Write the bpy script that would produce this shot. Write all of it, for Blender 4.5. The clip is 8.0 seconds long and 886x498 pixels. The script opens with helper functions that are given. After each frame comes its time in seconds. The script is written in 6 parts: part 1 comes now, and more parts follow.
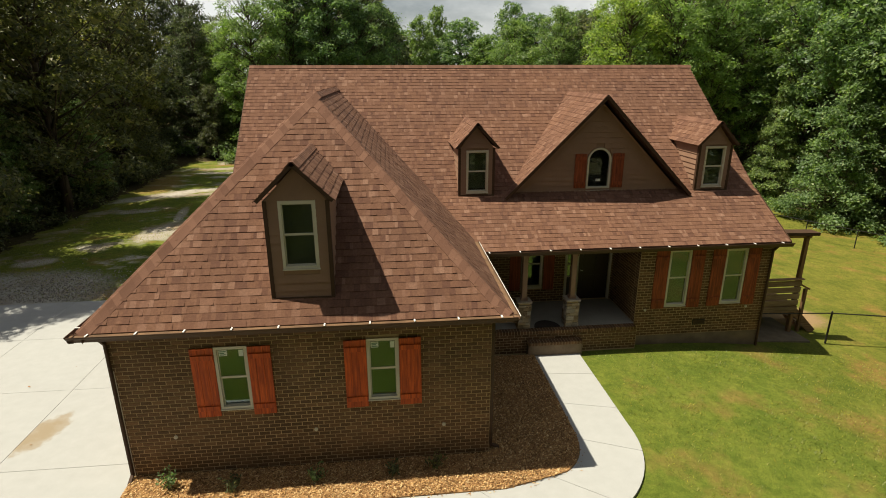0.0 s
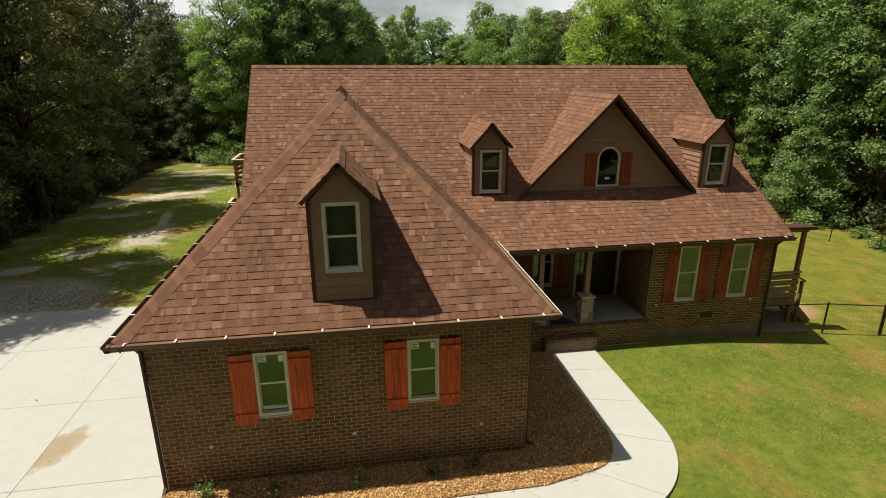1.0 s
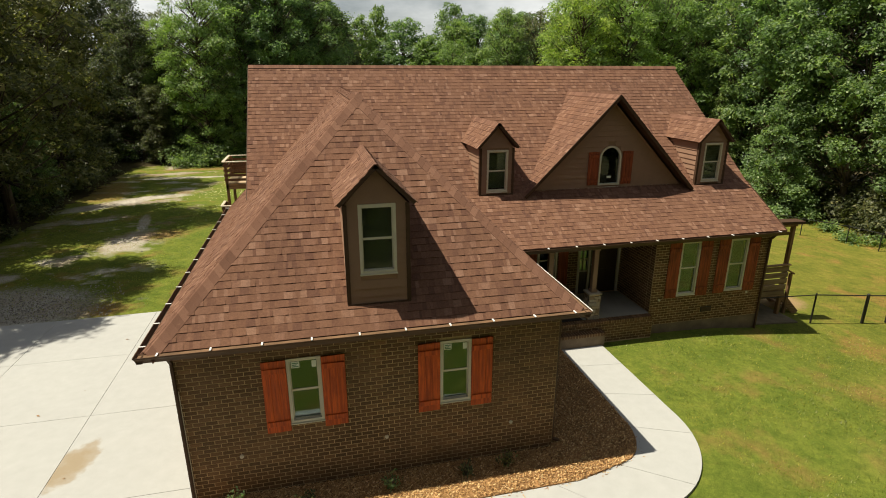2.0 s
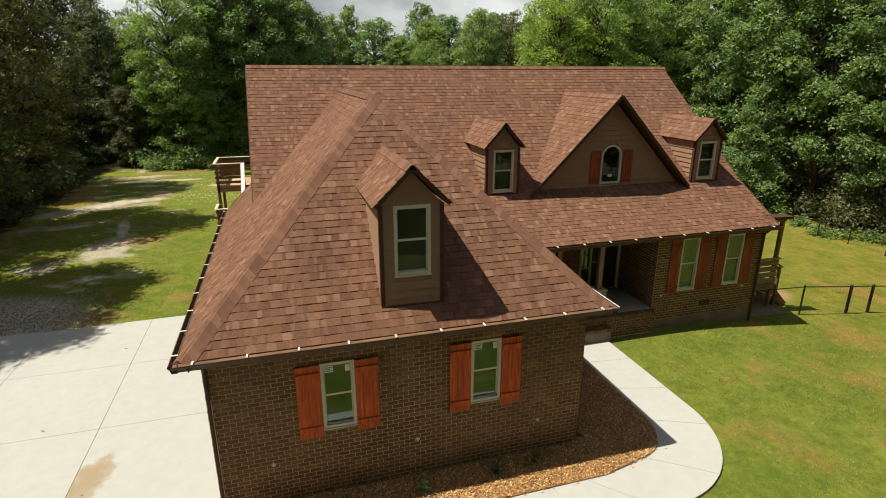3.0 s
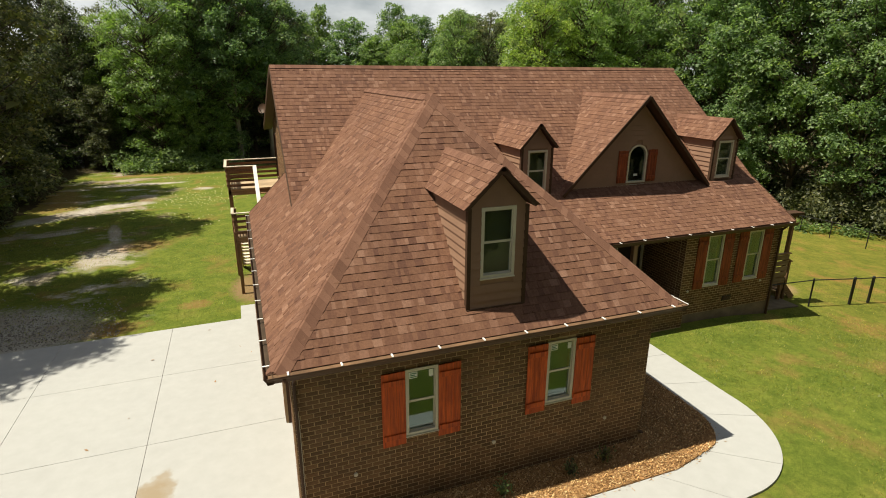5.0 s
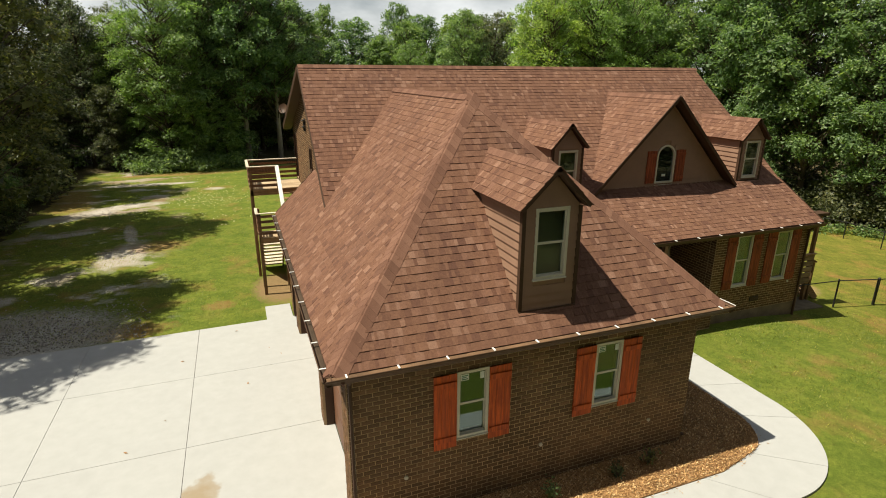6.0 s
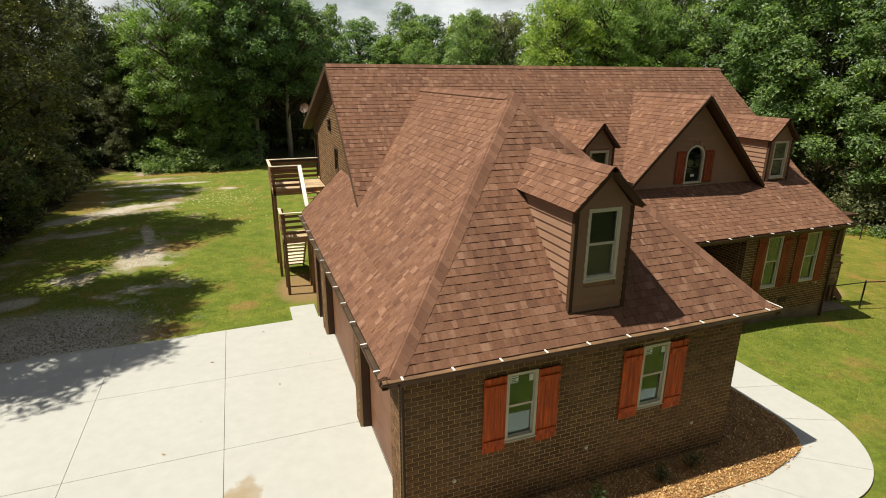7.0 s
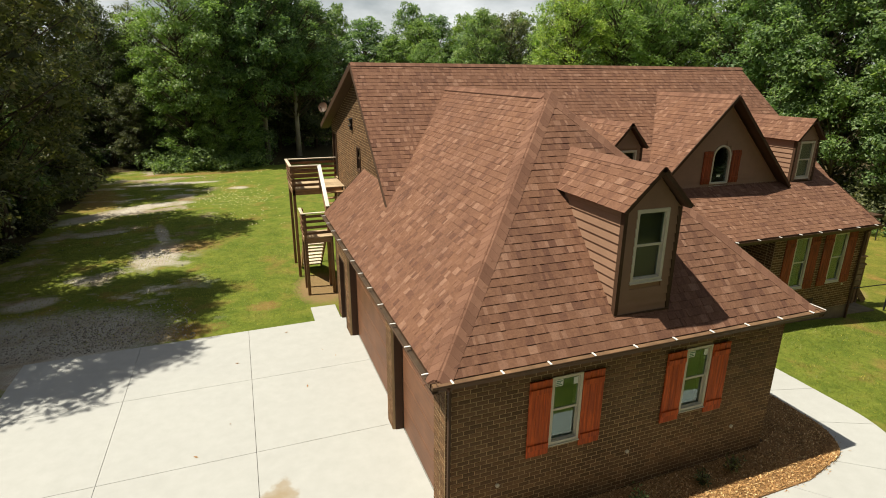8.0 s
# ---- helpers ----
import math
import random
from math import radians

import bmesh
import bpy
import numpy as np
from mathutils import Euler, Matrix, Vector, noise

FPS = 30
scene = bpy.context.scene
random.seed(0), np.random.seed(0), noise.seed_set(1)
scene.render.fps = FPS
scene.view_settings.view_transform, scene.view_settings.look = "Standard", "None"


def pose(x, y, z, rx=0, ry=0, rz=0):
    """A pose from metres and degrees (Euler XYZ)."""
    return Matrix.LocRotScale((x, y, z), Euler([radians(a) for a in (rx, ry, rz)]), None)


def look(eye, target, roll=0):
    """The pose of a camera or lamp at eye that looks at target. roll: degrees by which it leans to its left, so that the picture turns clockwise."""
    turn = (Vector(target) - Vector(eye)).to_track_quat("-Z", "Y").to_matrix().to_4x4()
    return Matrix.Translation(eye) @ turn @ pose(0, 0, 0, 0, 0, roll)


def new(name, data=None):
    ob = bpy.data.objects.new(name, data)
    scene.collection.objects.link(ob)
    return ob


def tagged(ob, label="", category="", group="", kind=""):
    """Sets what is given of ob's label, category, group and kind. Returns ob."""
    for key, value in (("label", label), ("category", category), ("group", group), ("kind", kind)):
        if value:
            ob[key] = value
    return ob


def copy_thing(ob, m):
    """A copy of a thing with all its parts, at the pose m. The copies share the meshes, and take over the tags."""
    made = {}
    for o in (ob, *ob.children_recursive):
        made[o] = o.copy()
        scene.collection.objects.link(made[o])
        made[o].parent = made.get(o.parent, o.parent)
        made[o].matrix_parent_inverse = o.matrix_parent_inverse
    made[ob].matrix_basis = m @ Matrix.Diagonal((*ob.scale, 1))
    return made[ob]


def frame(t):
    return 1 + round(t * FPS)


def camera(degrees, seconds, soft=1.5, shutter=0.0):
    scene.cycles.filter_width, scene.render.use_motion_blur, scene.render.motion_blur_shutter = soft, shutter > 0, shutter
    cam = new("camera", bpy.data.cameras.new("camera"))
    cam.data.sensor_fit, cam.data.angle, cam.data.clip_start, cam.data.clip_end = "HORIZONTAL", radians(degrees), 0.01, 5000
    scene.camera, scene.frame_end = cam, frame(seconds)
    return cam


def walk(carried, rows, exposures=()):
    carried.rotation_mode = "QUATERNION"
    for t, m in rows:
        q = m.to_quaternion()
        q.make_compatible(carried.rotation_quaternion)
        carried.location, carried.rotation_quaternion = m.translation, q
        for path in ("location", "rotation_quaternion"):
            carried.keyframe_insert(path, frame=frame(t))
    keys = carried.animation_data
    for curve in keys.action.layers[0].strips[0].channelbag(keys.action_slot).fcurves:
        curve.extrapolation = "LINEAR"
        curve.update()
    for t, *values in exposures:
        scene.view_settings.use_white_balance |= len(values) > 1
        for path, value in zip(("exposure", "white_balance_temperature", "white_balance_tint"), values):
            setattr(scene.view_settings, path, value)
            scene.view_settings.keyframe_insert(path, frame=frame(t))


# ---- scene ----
cam = camera(78.3, 8.0, soft=1.0)
METRES, EYE, TILT, LEAN, TURN = 8.0, 7.32, 0.0, 0.0, -5.8
ROWS = [
    (0.0, 0.0, 0.0, 0.0, -0.05, -17.92, 0.14),
    (0.5, -0.0831, 0.0014, 0.0001, -1.76, -17.91, 0.11),
    (1.0, -0.1624, 0.0052, 0.0, -3.52, -17.92, 0.08),
    (1.5, -0.238, 0.0115, 0.0004, -5.4, -17.91, 0.04),
    (3.0, -0.448, 0.0419, 0.001, -10.77, -17.88, -0.03),
    (3.5, -0.5133, 0.0564, 0.0015, -12.33, -17.87, -0.06),
    (4.0, -0.5734, 0.0713, 0.0017, -13.58, -17.86, -0.07),
    (4.5, -0.6334, 0.0895, 0.0012, -14.38, -17.84, -0.1),
    (6.0, -0.7936, 0.1464, -0.0005, -14.76, -17.83, -0.21),
    (6.5, -0.8415, 0.1645, -0.0016, -14.69, -17.84, -0.23),
    (7.0, -0.8862, 0.1827, -0.0029, -14.6, -17.83, -0.27),
    (7.5, -0.9276, 0.2019, -0.0046, -14.53, -17.82, -0.31),
    (8.0, -0.966, 0.2205, -0.0065, -14.46, -17.84, -0.35),
]
walk(cam, [(t, pose(0, 0, EYE, TILT, LEAN, TURN) @ pose(METRES * x, METRES * y, METRES * z, 90 + pitch, roll, yaw)) for t, x, y, z, yaw, pitch, roll in ROWS],
     exposures=[(0.0, 0.32, 6800, 6.5), (8.0, 0.40, 6620, 6.5)])

# ---- daylight: a high sun from the driveway side, broken white cloud ----
SUN_FROM = Vector((-1.60, 0.21, 3.18)).normalized()
sun_data = bpy.data.lights.new("sun", "SUN")
sun_data.energy, sun_data.angle, sun_data.color = 5.0, radians(0.55), (1.0, 0.93, 0.80)
sun = new("sun", sun_data)
sun.matrix_world = look(SUN_FROM * 60, (0, 0, 0))
world = bpy.data.worlds.new("sky")
scene.world = world
world.use_nodes = True
wn, wl = world.node_tree.nodes, world.node_tree.links
wn.clear()
sky = wn.new("ShaderNodeTexSky")
sky.sky_type, sky.sun_disc = "NISHITA", False
sky.sun_elevation = math.asin(SUN_FROM.z)
sky.sun_rotation = math.atan2(SUN_FROM.x, SUN_FROM.y)
wtc, wmap = wn.new("ShaderNodeTexCoord"), wn.new("ShaderNodeMapping")
wmap.inputs["Scale"].default_value = (1.0, 1.0, 2.6)
cloud = wn.new("ShaderNodeTexNoise")
cloud.inputs["Scale"].default_value, cloud.inputs["Detail"].default_value, cloud.inputs["Roughness"].default_value = 2.6, 7.0, 0.55
ramp = wn.new("ShaderNodeValToRGB")
ramp.color_ramp.elements[0].position, ramp.color_ramp.elements[1].position = 0.30, 0.58
puff = wn.new("ShaderNodeMixRGB")
puff.inputs[2].default_value = (23.0, 23.3, 23.8, 1)
wbg, wout = wn.new("ShaderNodeBackground"), wn.new("ShaderNodeOutputWorld")
wbg.inputs["Strength"].default_value = 0.034
wl.new(wtc.outputs["Generated"], wmap.inputs["Vector"])
wl.new(wmap.outputs["Vector"], cloud.inputs["Vector"])
wl.new(cloud.outputs["Fac"], ramp.inputs["Fac"])
# cloud banks lie low, broken cloud overhead
wsep, wlow, wmul = wn.new("ShaderNodeSeparateXYZ"), wn.new("ShaderNodeMapRange"), wn.new("ShaderNodeMath")
wlow.inputs["From Min"].default_value, wlow.inputs["From Max"].default_value = 0.16, 0.42
wlow.inputs["To Min"].default_value, wlow.inputs["To Max"].default_value = 0.85, 0.34
wmul.operation = "MULTIPLY"
wl.new(wtc.outputs["Generated"], wsep.inputs[0])
wl.new(wsep.outputs[2], wlow.inputs["Value"])
wl.new(ramp.outputs["Color"], wmul.inputs[0])
wl.new(wlow.outputs[0], wmul.inputs[1])
wl.new(wmul.outputs[0], puff.inputs[0])
wl.new(sky.outputs["Color"], puff.inputs[1])
wl.new(puff.outputs["Color"], wbg.inputs["Color"])
wl.new(wbg.outputs["Background"], wout.inputs["Surface"])


# ---- materials ----
class Mat:
    """A small builder for a Principled material in world-sized coordinates."""

    def __init__(self, name, rough=0.8, metal=0.0, spec=0.5):
        self.m = bpy.data.materials.new(name)
        self.m.use_nodes = True
        self.t = self.m.node_tree
        self.p = self.t.nodes["Principled BSDF"]
        self.p.inputs["Roughness"].default_value = rough
        self.p.inputs["Metallic"].default_value = metal
        self.p.inputs["Specular IOR Level"].default_value = spec
        self.geo = self.t.nodes.new("ShaderNodeNewGeometry")

    def node(self, kind, **inputs):
        n = self.t.nodes.new("ShaderNode" + kind)
        for k, v in inputs.items():
            self.put(n, k, v)
        return n

    def put(self, n, k, v):
        s = n.inputs[int(k[1:])] if k[0] == "i" and k[1:].isdigit() else n.inputs[k]
        if isinstance(v, bpy.types.NodeSocket):
            self.t.links.new(v, s)
        else:
            s.default_value = v

    def noise(self, scale, detail=4.0, rough=0.55, stretch=None, w=None):
        v = self.geo.outputs["Position"]
        if stretch:
            mp = self.node("Mapping", Scale=stretch)
            self.t.links.new(v, mp.inputs["Vector"])
            v = mp.outputs["Vector"]
        n = self.node("TexNoise", Scale=scale, Detail=detail, Roughness=rough)
        self.t.links.new(v, n.inputs["Vector"])
        return n.outputs["Fac"]

    def ramp(self, fac, stops):
        n = self.node("ValToRGB")
        e = n.color_ramp.elements
        while len(e) < len(stops):
            e.new(0.5)
        for el, (pos, c) in zip(e, stops):
            el.position = pos
            el.color = (*c, 1) if not isinstance(c, (int, float)) else (c, c, c, 1)
        self.t.links.new(fac, n.inputs["Fac"])
        return n.outputs["Color"]

    def mix(self, fac, a, b, mode="MIX"):
        n = self.node("MixRGB")
        n.blend_type = mode
        for k, v in ((0, fac), (1, a), (2, b)):
            if isinstance(v, bpy.types.NodeSocket):
                self.t.links.new(v, n.inputs[k])
            elif k == 0:
                n.inputs[0].default_value = v
            else:
                n.inputs[k].default_value = (*v, 1)
        return n.outputs["Color"]

    def math(self, op, a, b=0.0, c=0.0):
        n = self.node("Math")
        n.operation = op
        for k, v in enumerate((a, b, c)):
            if isinstance(v, bpy.types.NodeSocket):
                self.t.links.new(v, n.inputs[k])
            else:
                n.inputs[k].default_value = v
        return n.outputs[0]

    def each(self):
        """A number from 0 to 1 of its own for every loose piece."""
        info = self.node("ObjectInfo")
        return self.math("FRACT", self.math("ADD", self.geo.outputs["Random Per Island"], info.outputs["Random"]))

    def axis(self, k):
        n = self.node("SeparateXYZ")
        self.t.links.new(self.geo.outputs["Position"], n.inputs[0])
        return n.outputs[k]

    def color(self, c):
        self.put(self.p, "Base Color", c if isinstance(c, bpy.types.NodeSocket) else (*c, 1))
        return self

    def roughness(self, fac, lo, hi):
        self.put(self.p, "Roughness", self.math("MULTIPLY_ADD", fac, hi - lo, lo))
        return self

    def bump(self, fac, strength=0.3, dist=0.01):
        n = self.node("Bump", Strength=strength, Distance=dist)
        self.t.links.new(fac, n.inputs["Height"])
        self.t.links.new(n.outputs["Normal"], self.p.inputs["Normal"])
        return self


def make_shingle(name):
    k = Mat(name, 0.92, 0, 0.25)
    e = k.each()
    c = k.ramp(e, [(0.0, (0.127, 0.063, 0.043)), (0.25, (0.167, 0.085, 0.054)), (0.70, (0.187, 0.098, 0.062)),
                   (0.86, (0.204, 0.108, 0.072)), (0.94, (0.222, 0.123, 0.083)), (1.0, (0.267, 0.155, 0.107))])
    fine = k.noise(160.0, 2.0, 0.7)
    c = k.mix(0.55, c, k.ramp(fine, [(0.25, (0.45, 0.42, 0.42)), (0.75, (1.45, 1.4, 1.35))]), "MULTIPLY")
    c = k.mix(0.7, c, k.ramp(k.noise(24.0, 3.0, 0.6), [(0.32, (0.80, 0.78, 0.79)), (0.5, (1.0, 1.0, 1.0)), (0.68, (1.22, 1.22, 1.20))]), "MULTIPLY")
    c = k.mix(0.6, c, k.ramp(k.noise(0.8, 5.0, 0.6), [(0.3, (0.78, 0.77, 0.80)), (0.5, (1.0, 0.98, 0.97)), (0.7, (1.16, 1.13, 1.07))]), "MULTIPLY")
    return k.color(c).bump(fine, 0.5, 0.004).m


def make_brick(name):
    k = Mat(name, 0.9, 0, 0.25)
    c = k.ramp(k.each(), [(0.0, (0.110, 0.062, 0.030)), (0.4, (0.140, 0.077, 0.038)), (0.8, (0.172, 0.095, 0.047)), (1.0, (0.225, 0.126, 0.063))])
    fine = k.noise(90.0, 4.0, 0.65)
    c = k.mix(0.6, c, k.ramp(fine, [(0.25, (0.5, 0.5, 0.5)), (0.75, (1.4, 1.38, 1.3))]), "MULTIPLY")
    c = k.mix(k.ramp(k.noise(1.3, 5.0), [(0.5, 0.0), (0.8, 0.25)]), c, (0.13, 0.085, 0.055))
    c = k.mix(0.8, c, k.ramp(k.noise(0.55, 4.0, 0.6), [(0.32, (0.80, 0.79, 0.79)), (0.5, (1.0, 1.0, 1.0)), (0.68, (1.18, 1.12, 1.06))]), "MULTIPLY")
    return k.color(c).bump(fine, 0.5, 0.004).m


def make_mortar(name):
    k = Mat(name, 0.95, 0, 0.2)
    fine = k.noise(120.0, 3.0, 0.7)
    c = k.mix(1.0, k.ramp(fine, [(0.2, (0.46, 0.338, 0.195)), (0.8, (0.60, 0.450, 0.265))]), k.ramp(k.noise(0.9, 5.0, 0.6), [(0.3, (0.66, 0.65, 0.66)), (0.7, (1.12, 1.1, 1.05))]), "MULTIPLY")
    return k.color(c).bump(fine, 0.4, 0.003).m


def make_paint(name, c, rough=0.6, wear=0.12, spec=0.4):
    k = Mat(name, rough, 0, spec)
    n = k.noise(3.0, 5.0)
    f = k.noise(70.0, 3.0)
    lo, hi = tuple(v * (1 - wear) for v in c), tuple(min(1.0, v * (1 + wear)) for v in c)
    col = k.mix(0.35, k.ramp(n, [(0.3, lo), (0.7, hi)]), k.ramp(f, [(0.3, lo), (0.7, hi)]))
    return k.color(col).roughness(n, rough - 0.08, min(1, rough + 0.1)).bump(f, 0.12, 0.002).m


def make_wood(name, dark, light, axis="z", rough=0.7, scale=9.0):
    k = Mat(name, rough, 0, 0.3)
    st = {"x": (0.06, 1, 1), "y": (1, 0.06, 1), "z": (1, 1, 0.06)}[axis]
    g = k.noise(scale * 3, 6.0, 0.65, st)
    b = k.noise(1.6, 3.0)
    info = k.node("ObjectInfo").outputs["Random"]
    c = k.ramp(g, [(0.33, dark), (0.67, light)])
    c = k.mix(0.7, c, k.ramp(b, [(0.3, (0.72, 0.7, 0.68)), (0.7, (1.2, 1.16, 1.1))]), "MULTIPLY")
    c = k.mix(0.6, c, k.ramp(info, [(0.0, (0.78, 0.76, 0.74)), (1.0, (1.18, 1.18, 1.15))]), "MULTIPLY")
    return k.color(c).roughness(g, rough - 0.1, rough + 0.12).bump(g, 0.35, 0.004).m


def make_concrete(name):
    k = Mat(name, 0.85, 0, 0.3)
    big, mid, fine = k.noise(0.35, 5.0), k.noise(3.5, 6.0, 0.6), k.noise(150.0, 2.0, 0.7)
    c = k.ramp(mid, [(0.25, (0.408, 0.408, 0.392)), (0.75, (0.455, 0.455, 0.440))])
    c = k.mix(0.7, c, k.ramp(big, [(0.3, (0.95, 0.95, 0.95)), (0.7, (1.03, 1.03, 1.02))]), "MULTIPLY")
    c = k.mix(0.25, c, k.ramp(fine, [(0.3, (0.8, 0.8, 0.8)), (0.7, (1.1, 1.1, 1.1))]), "MULTIPLY")
    # a rusty stain soaked in near the garage
    x, y = k.axis(0), k.axis(1)
    sx, sy = k.math("DIVIDE", k.math("ADD", x, 7.57), 0.42), k.math("DIVIDE", k.math("SUBTRACT", y, 10.68), 0.78)
    sk = k.math("MULTIPLY_ADD", sy, -0.35, sx)
    sd = k.math("ADD", k.math("ADD", k.math("MULTIPLY", sk, sk), k.math("MULTIPLY", sy, sy)), k.math("MULTIPLY_ADD", mid, 1.7, -0.85))
    soaked = k.math("MULTIPLY", k.ramp(sd, [(0.15, 0.78), (0.65, 0.55), (1.15, 0.0)]), k.math("GREATER_THAN", x, -7.81))
    c = k.mix(soaked, c, (0.285, 0.205, 0.105))
    return k.color(c).bump(k.math("ADD", fine, mid), 0.2, 0.004).m


def make_leaf(name, lo, hi, warm=0.1):
    k = Mat(name, 0.48, 0, 0.45)
    e = k.geo.outputs["Random Per Island"]
    info = k.node("ObjectInfo").outputs["Random"]
    c = k.ramp(e, [(0.0, lo), (0.8, hi), (1.0, (hi[0] * 1.5, hi[1] * 1.25, hi[2] * 1.2))])
    c = k.mix(0.9, c, k.ramp(info, [(0.0, (0.70, 0.80, 0.8)), (0.5, (1.0, 1.0, 1.0)), (1.0, (1.28, 1.16, 0.86))]), "MULTIPLY")
    c = k.mix(0.8, c, k.ramp(k.noise(0.55, 3.0), [(0.3, (0.68, 0.72, 0.7)), (0.7, (1.28, 1.22, 1.1))]), "MULTIPLY")
    k.color(c)
    tr = k.node("BsdfTranslucent")
    k.t.links.new(k.mix(1.0, c, (1.45, 1.6, 0.75), "MULTIPLY"), tr.inputs["Color"])
    mx = k.node("MixShader")
    mx.inputs[0].default_value = 0.42
    out = k.t.nodes["Material Output"]
    k.t.links.new(k.p.outputs[0], mx.inputs[1])
    k.t.links.new(tr.outputs[0], mx.inputs[2])
    k.t.links.new(mx.outputs[0], out.inputs["Surface"])
    return k.m


def make_glass(name, tint=(0.68, 0.80, 0.80)):
    m = bpy.data.materials.new(name)
    m.use_nodes = True
    t = m.node_tree
    t.nodes.clear()
    out, mx = t.nodes.new("ShaderNodeOutputMaterial"), t.nodes.new("ShaderNodeMixShader")
    gl, tr, fr = t.nodes.new("ShaderNodeBsdfGlossy"), t.nodes.new("ShaderNodeBsdfTransparent"), t.nodes.new("ShaderNodeLayerWeight")
    ma = t.nodes.new("ShaderNodeMath")
    ma.operation, ma.use_clamp = "MULTIPLY_ADD", True
    fr.inputs["Blend"].default_value = 0.5
    pw = t.nodes.new("ShaderNodeMath")
    pw.operation = "POWER"
    pw.inputs[1].default_value = 4.0
    t.links.new(fr.outputs["Facing"], pw.inputs[0])
    ma.inputs[1].default_value, ma.inputs[2].default_value = 0.85, 0.12
    gl.inputs["Roughness"].default_value, gl.inputs["Color"].default_value = 0.02, (*tint, 1)
    tr.inputs["Color"].default_value = (0.68, 0.76, 0.72, 1)
    t.links.new(pw.outputs[0], ma.inputs[0])
    t.links.new(ma.outputs[0], mx.inputs[0])
    t.links.new(tr.outputs[0], mx.inputs[1])
    t.links.new(gl.outputs[0], mx.inputs[2])
    t.links.new(mx.outputs[0], out.inputs["Surface"])
    return m


def make_ground(name):
    """Lawn, worn lane, gravel by the slab, and leaf litter under the woods."""
    k = Mat(name, 0.95, 0, 0.15)
    x, y = k.axis(0), k.axis(1)
    big, mid, fine, tiny = k.noise(0.16, 4.0), k.noise(0.9, 5.0, 0.6), k.noise(9.0, 5.0, 0.7), k.noise(60.0, 3.0, 0.7)
    grass = k.ramp(mid, [(0.25, (0.110, 0.158, 0.024)), (0.55, (0.172, 0.206, 0.036)), (0.8, (0.244, 0.232, 0.058))])
    grass = k.mix(0.8, grass, k.ramp(fine, [(0.25, (0.55, 0.6, 0.55)), (0.75, (1.35, 1.3, 1.2))]), "MULTIPLY")
    grass = k.mix(0.7, grass, k.ramp(tiny, [(0.25, (0.5, 0.55, 0.5)), (0.75, (1.45, 1.4, 1.3))]), "MULTIPLY")
    clump = k.noise(2.6, 4.0, 0.6)
    grass = k.mix(0.75, grass, k.ramp(clump, [(0.32, (0.70, 0.78, 0.68)), (0.6, (1.10, 1.08, 1.05))]), "MULTIPLY")
    straw = k.ramp(k.math("ADD", k.math("MULTIPLY", k.noise(0.55, 5.0, 0.62), 0.70), k.math("MULTIPLY", mid, 0.30)), [(0.53, 0.0), (0.66, 0.6)])
    grass = k.mix(straw, grass, k.ramp(fine, [(0.3, (0.24, 0.132, 0.042)), (0.7, (0.33, 0.195, 0.072))]))
    dry = k.ramp(k.math("MAXIMUM", k.math("DIVIDE", k.math("SUBTRACT", x, 6.0), 14.0), k.math("DIVIDE", k.math("SUBTRACT", -5.0, x), 26.0)), [(0.22, 0.0), (0.75, 1.0)])
    grass = k.mix(dry, grass, k.mix(1.0, grass, (1.26, 1.02, 1.12), "MULTIPLY"))
    soil = k.ramp(fine, [(0.3, (0.20, 0.125, 0.065)), (0.7, (0.33, 0.23, 0.14))])
    stone = k.ramp(tiny, [(0.3, (0.42, 0.39, 0.345)), (0.7, (0.62, 0.585, 0.53))])
    # the lane: a winding strip behind the slab, running towards the woods
    wob = k.math("MULTIPLY_ADD", mid, 4.0, -2.0)
    lane = k.math("ABSOLUTE", k.math("SUBTRACT", k.math("ADD", x, wob), -13.0))
    beyond = k.math("GREATER_THAN", y, 17.0)
    lane_f = k.math("MULTIPLY", k.math("MULTIPLY", k.ramp(k.math("DIVIDE", lane, 4.2), [(0.55, 1.0), (1.0, 0.0)]), beyond), k.ramp(k.noise(0.33, 6.0, 0.65, (1.0, 1.5, 1.0)), [(0.53, 0.0), (0.60, 0.9)]))
    base = k.mix(lane_f, grass, k.mix(k.ramp(big, [(0.4, 0.0), (0.6, 1.0)]), soil, k.mix(0.5, stone, (0.55, 0.50, 0.42))))
    # pale worn gravel showing through along the lane
    pale = k.mix(k.ramp(mid, [(0.35, 0.0), (0.7, 0.7)]), k.mix(0.5, stone, (0.56, 0.50, 0.41)), soil)

    def worn(x0, y0, rx, ry, turn, rag=1.3):
        c, sn = math.cos(radians(turn)), math.sin(radians(turn))
        px, py = k.math("SUBTRACT", x, x0), k.math("SUBTRACT", y, y0)
        a = k.math("DIVIDE", k.math("ADD", k.math("MULTIPLY", px, c), k.math("MULTIPLY", py, sn)), rx)
        b = k.math("DIVIDE", k.math("SUBTRACT", k.math("MULTIPLY", py, c), k.math("MULTIPLY", px, sn)), ry)
        d = k.math("ADD", k.math("MULTIPLY", a, a), k.math("MULTIPLY", b, b))
        return k.ramp(k.math("ADD", d, k.math("MULTIPLY_ADD", k.math("ADD", mid, fine), rag, -rag)), [(0.35, 0.9), (1.05, 0.0)])

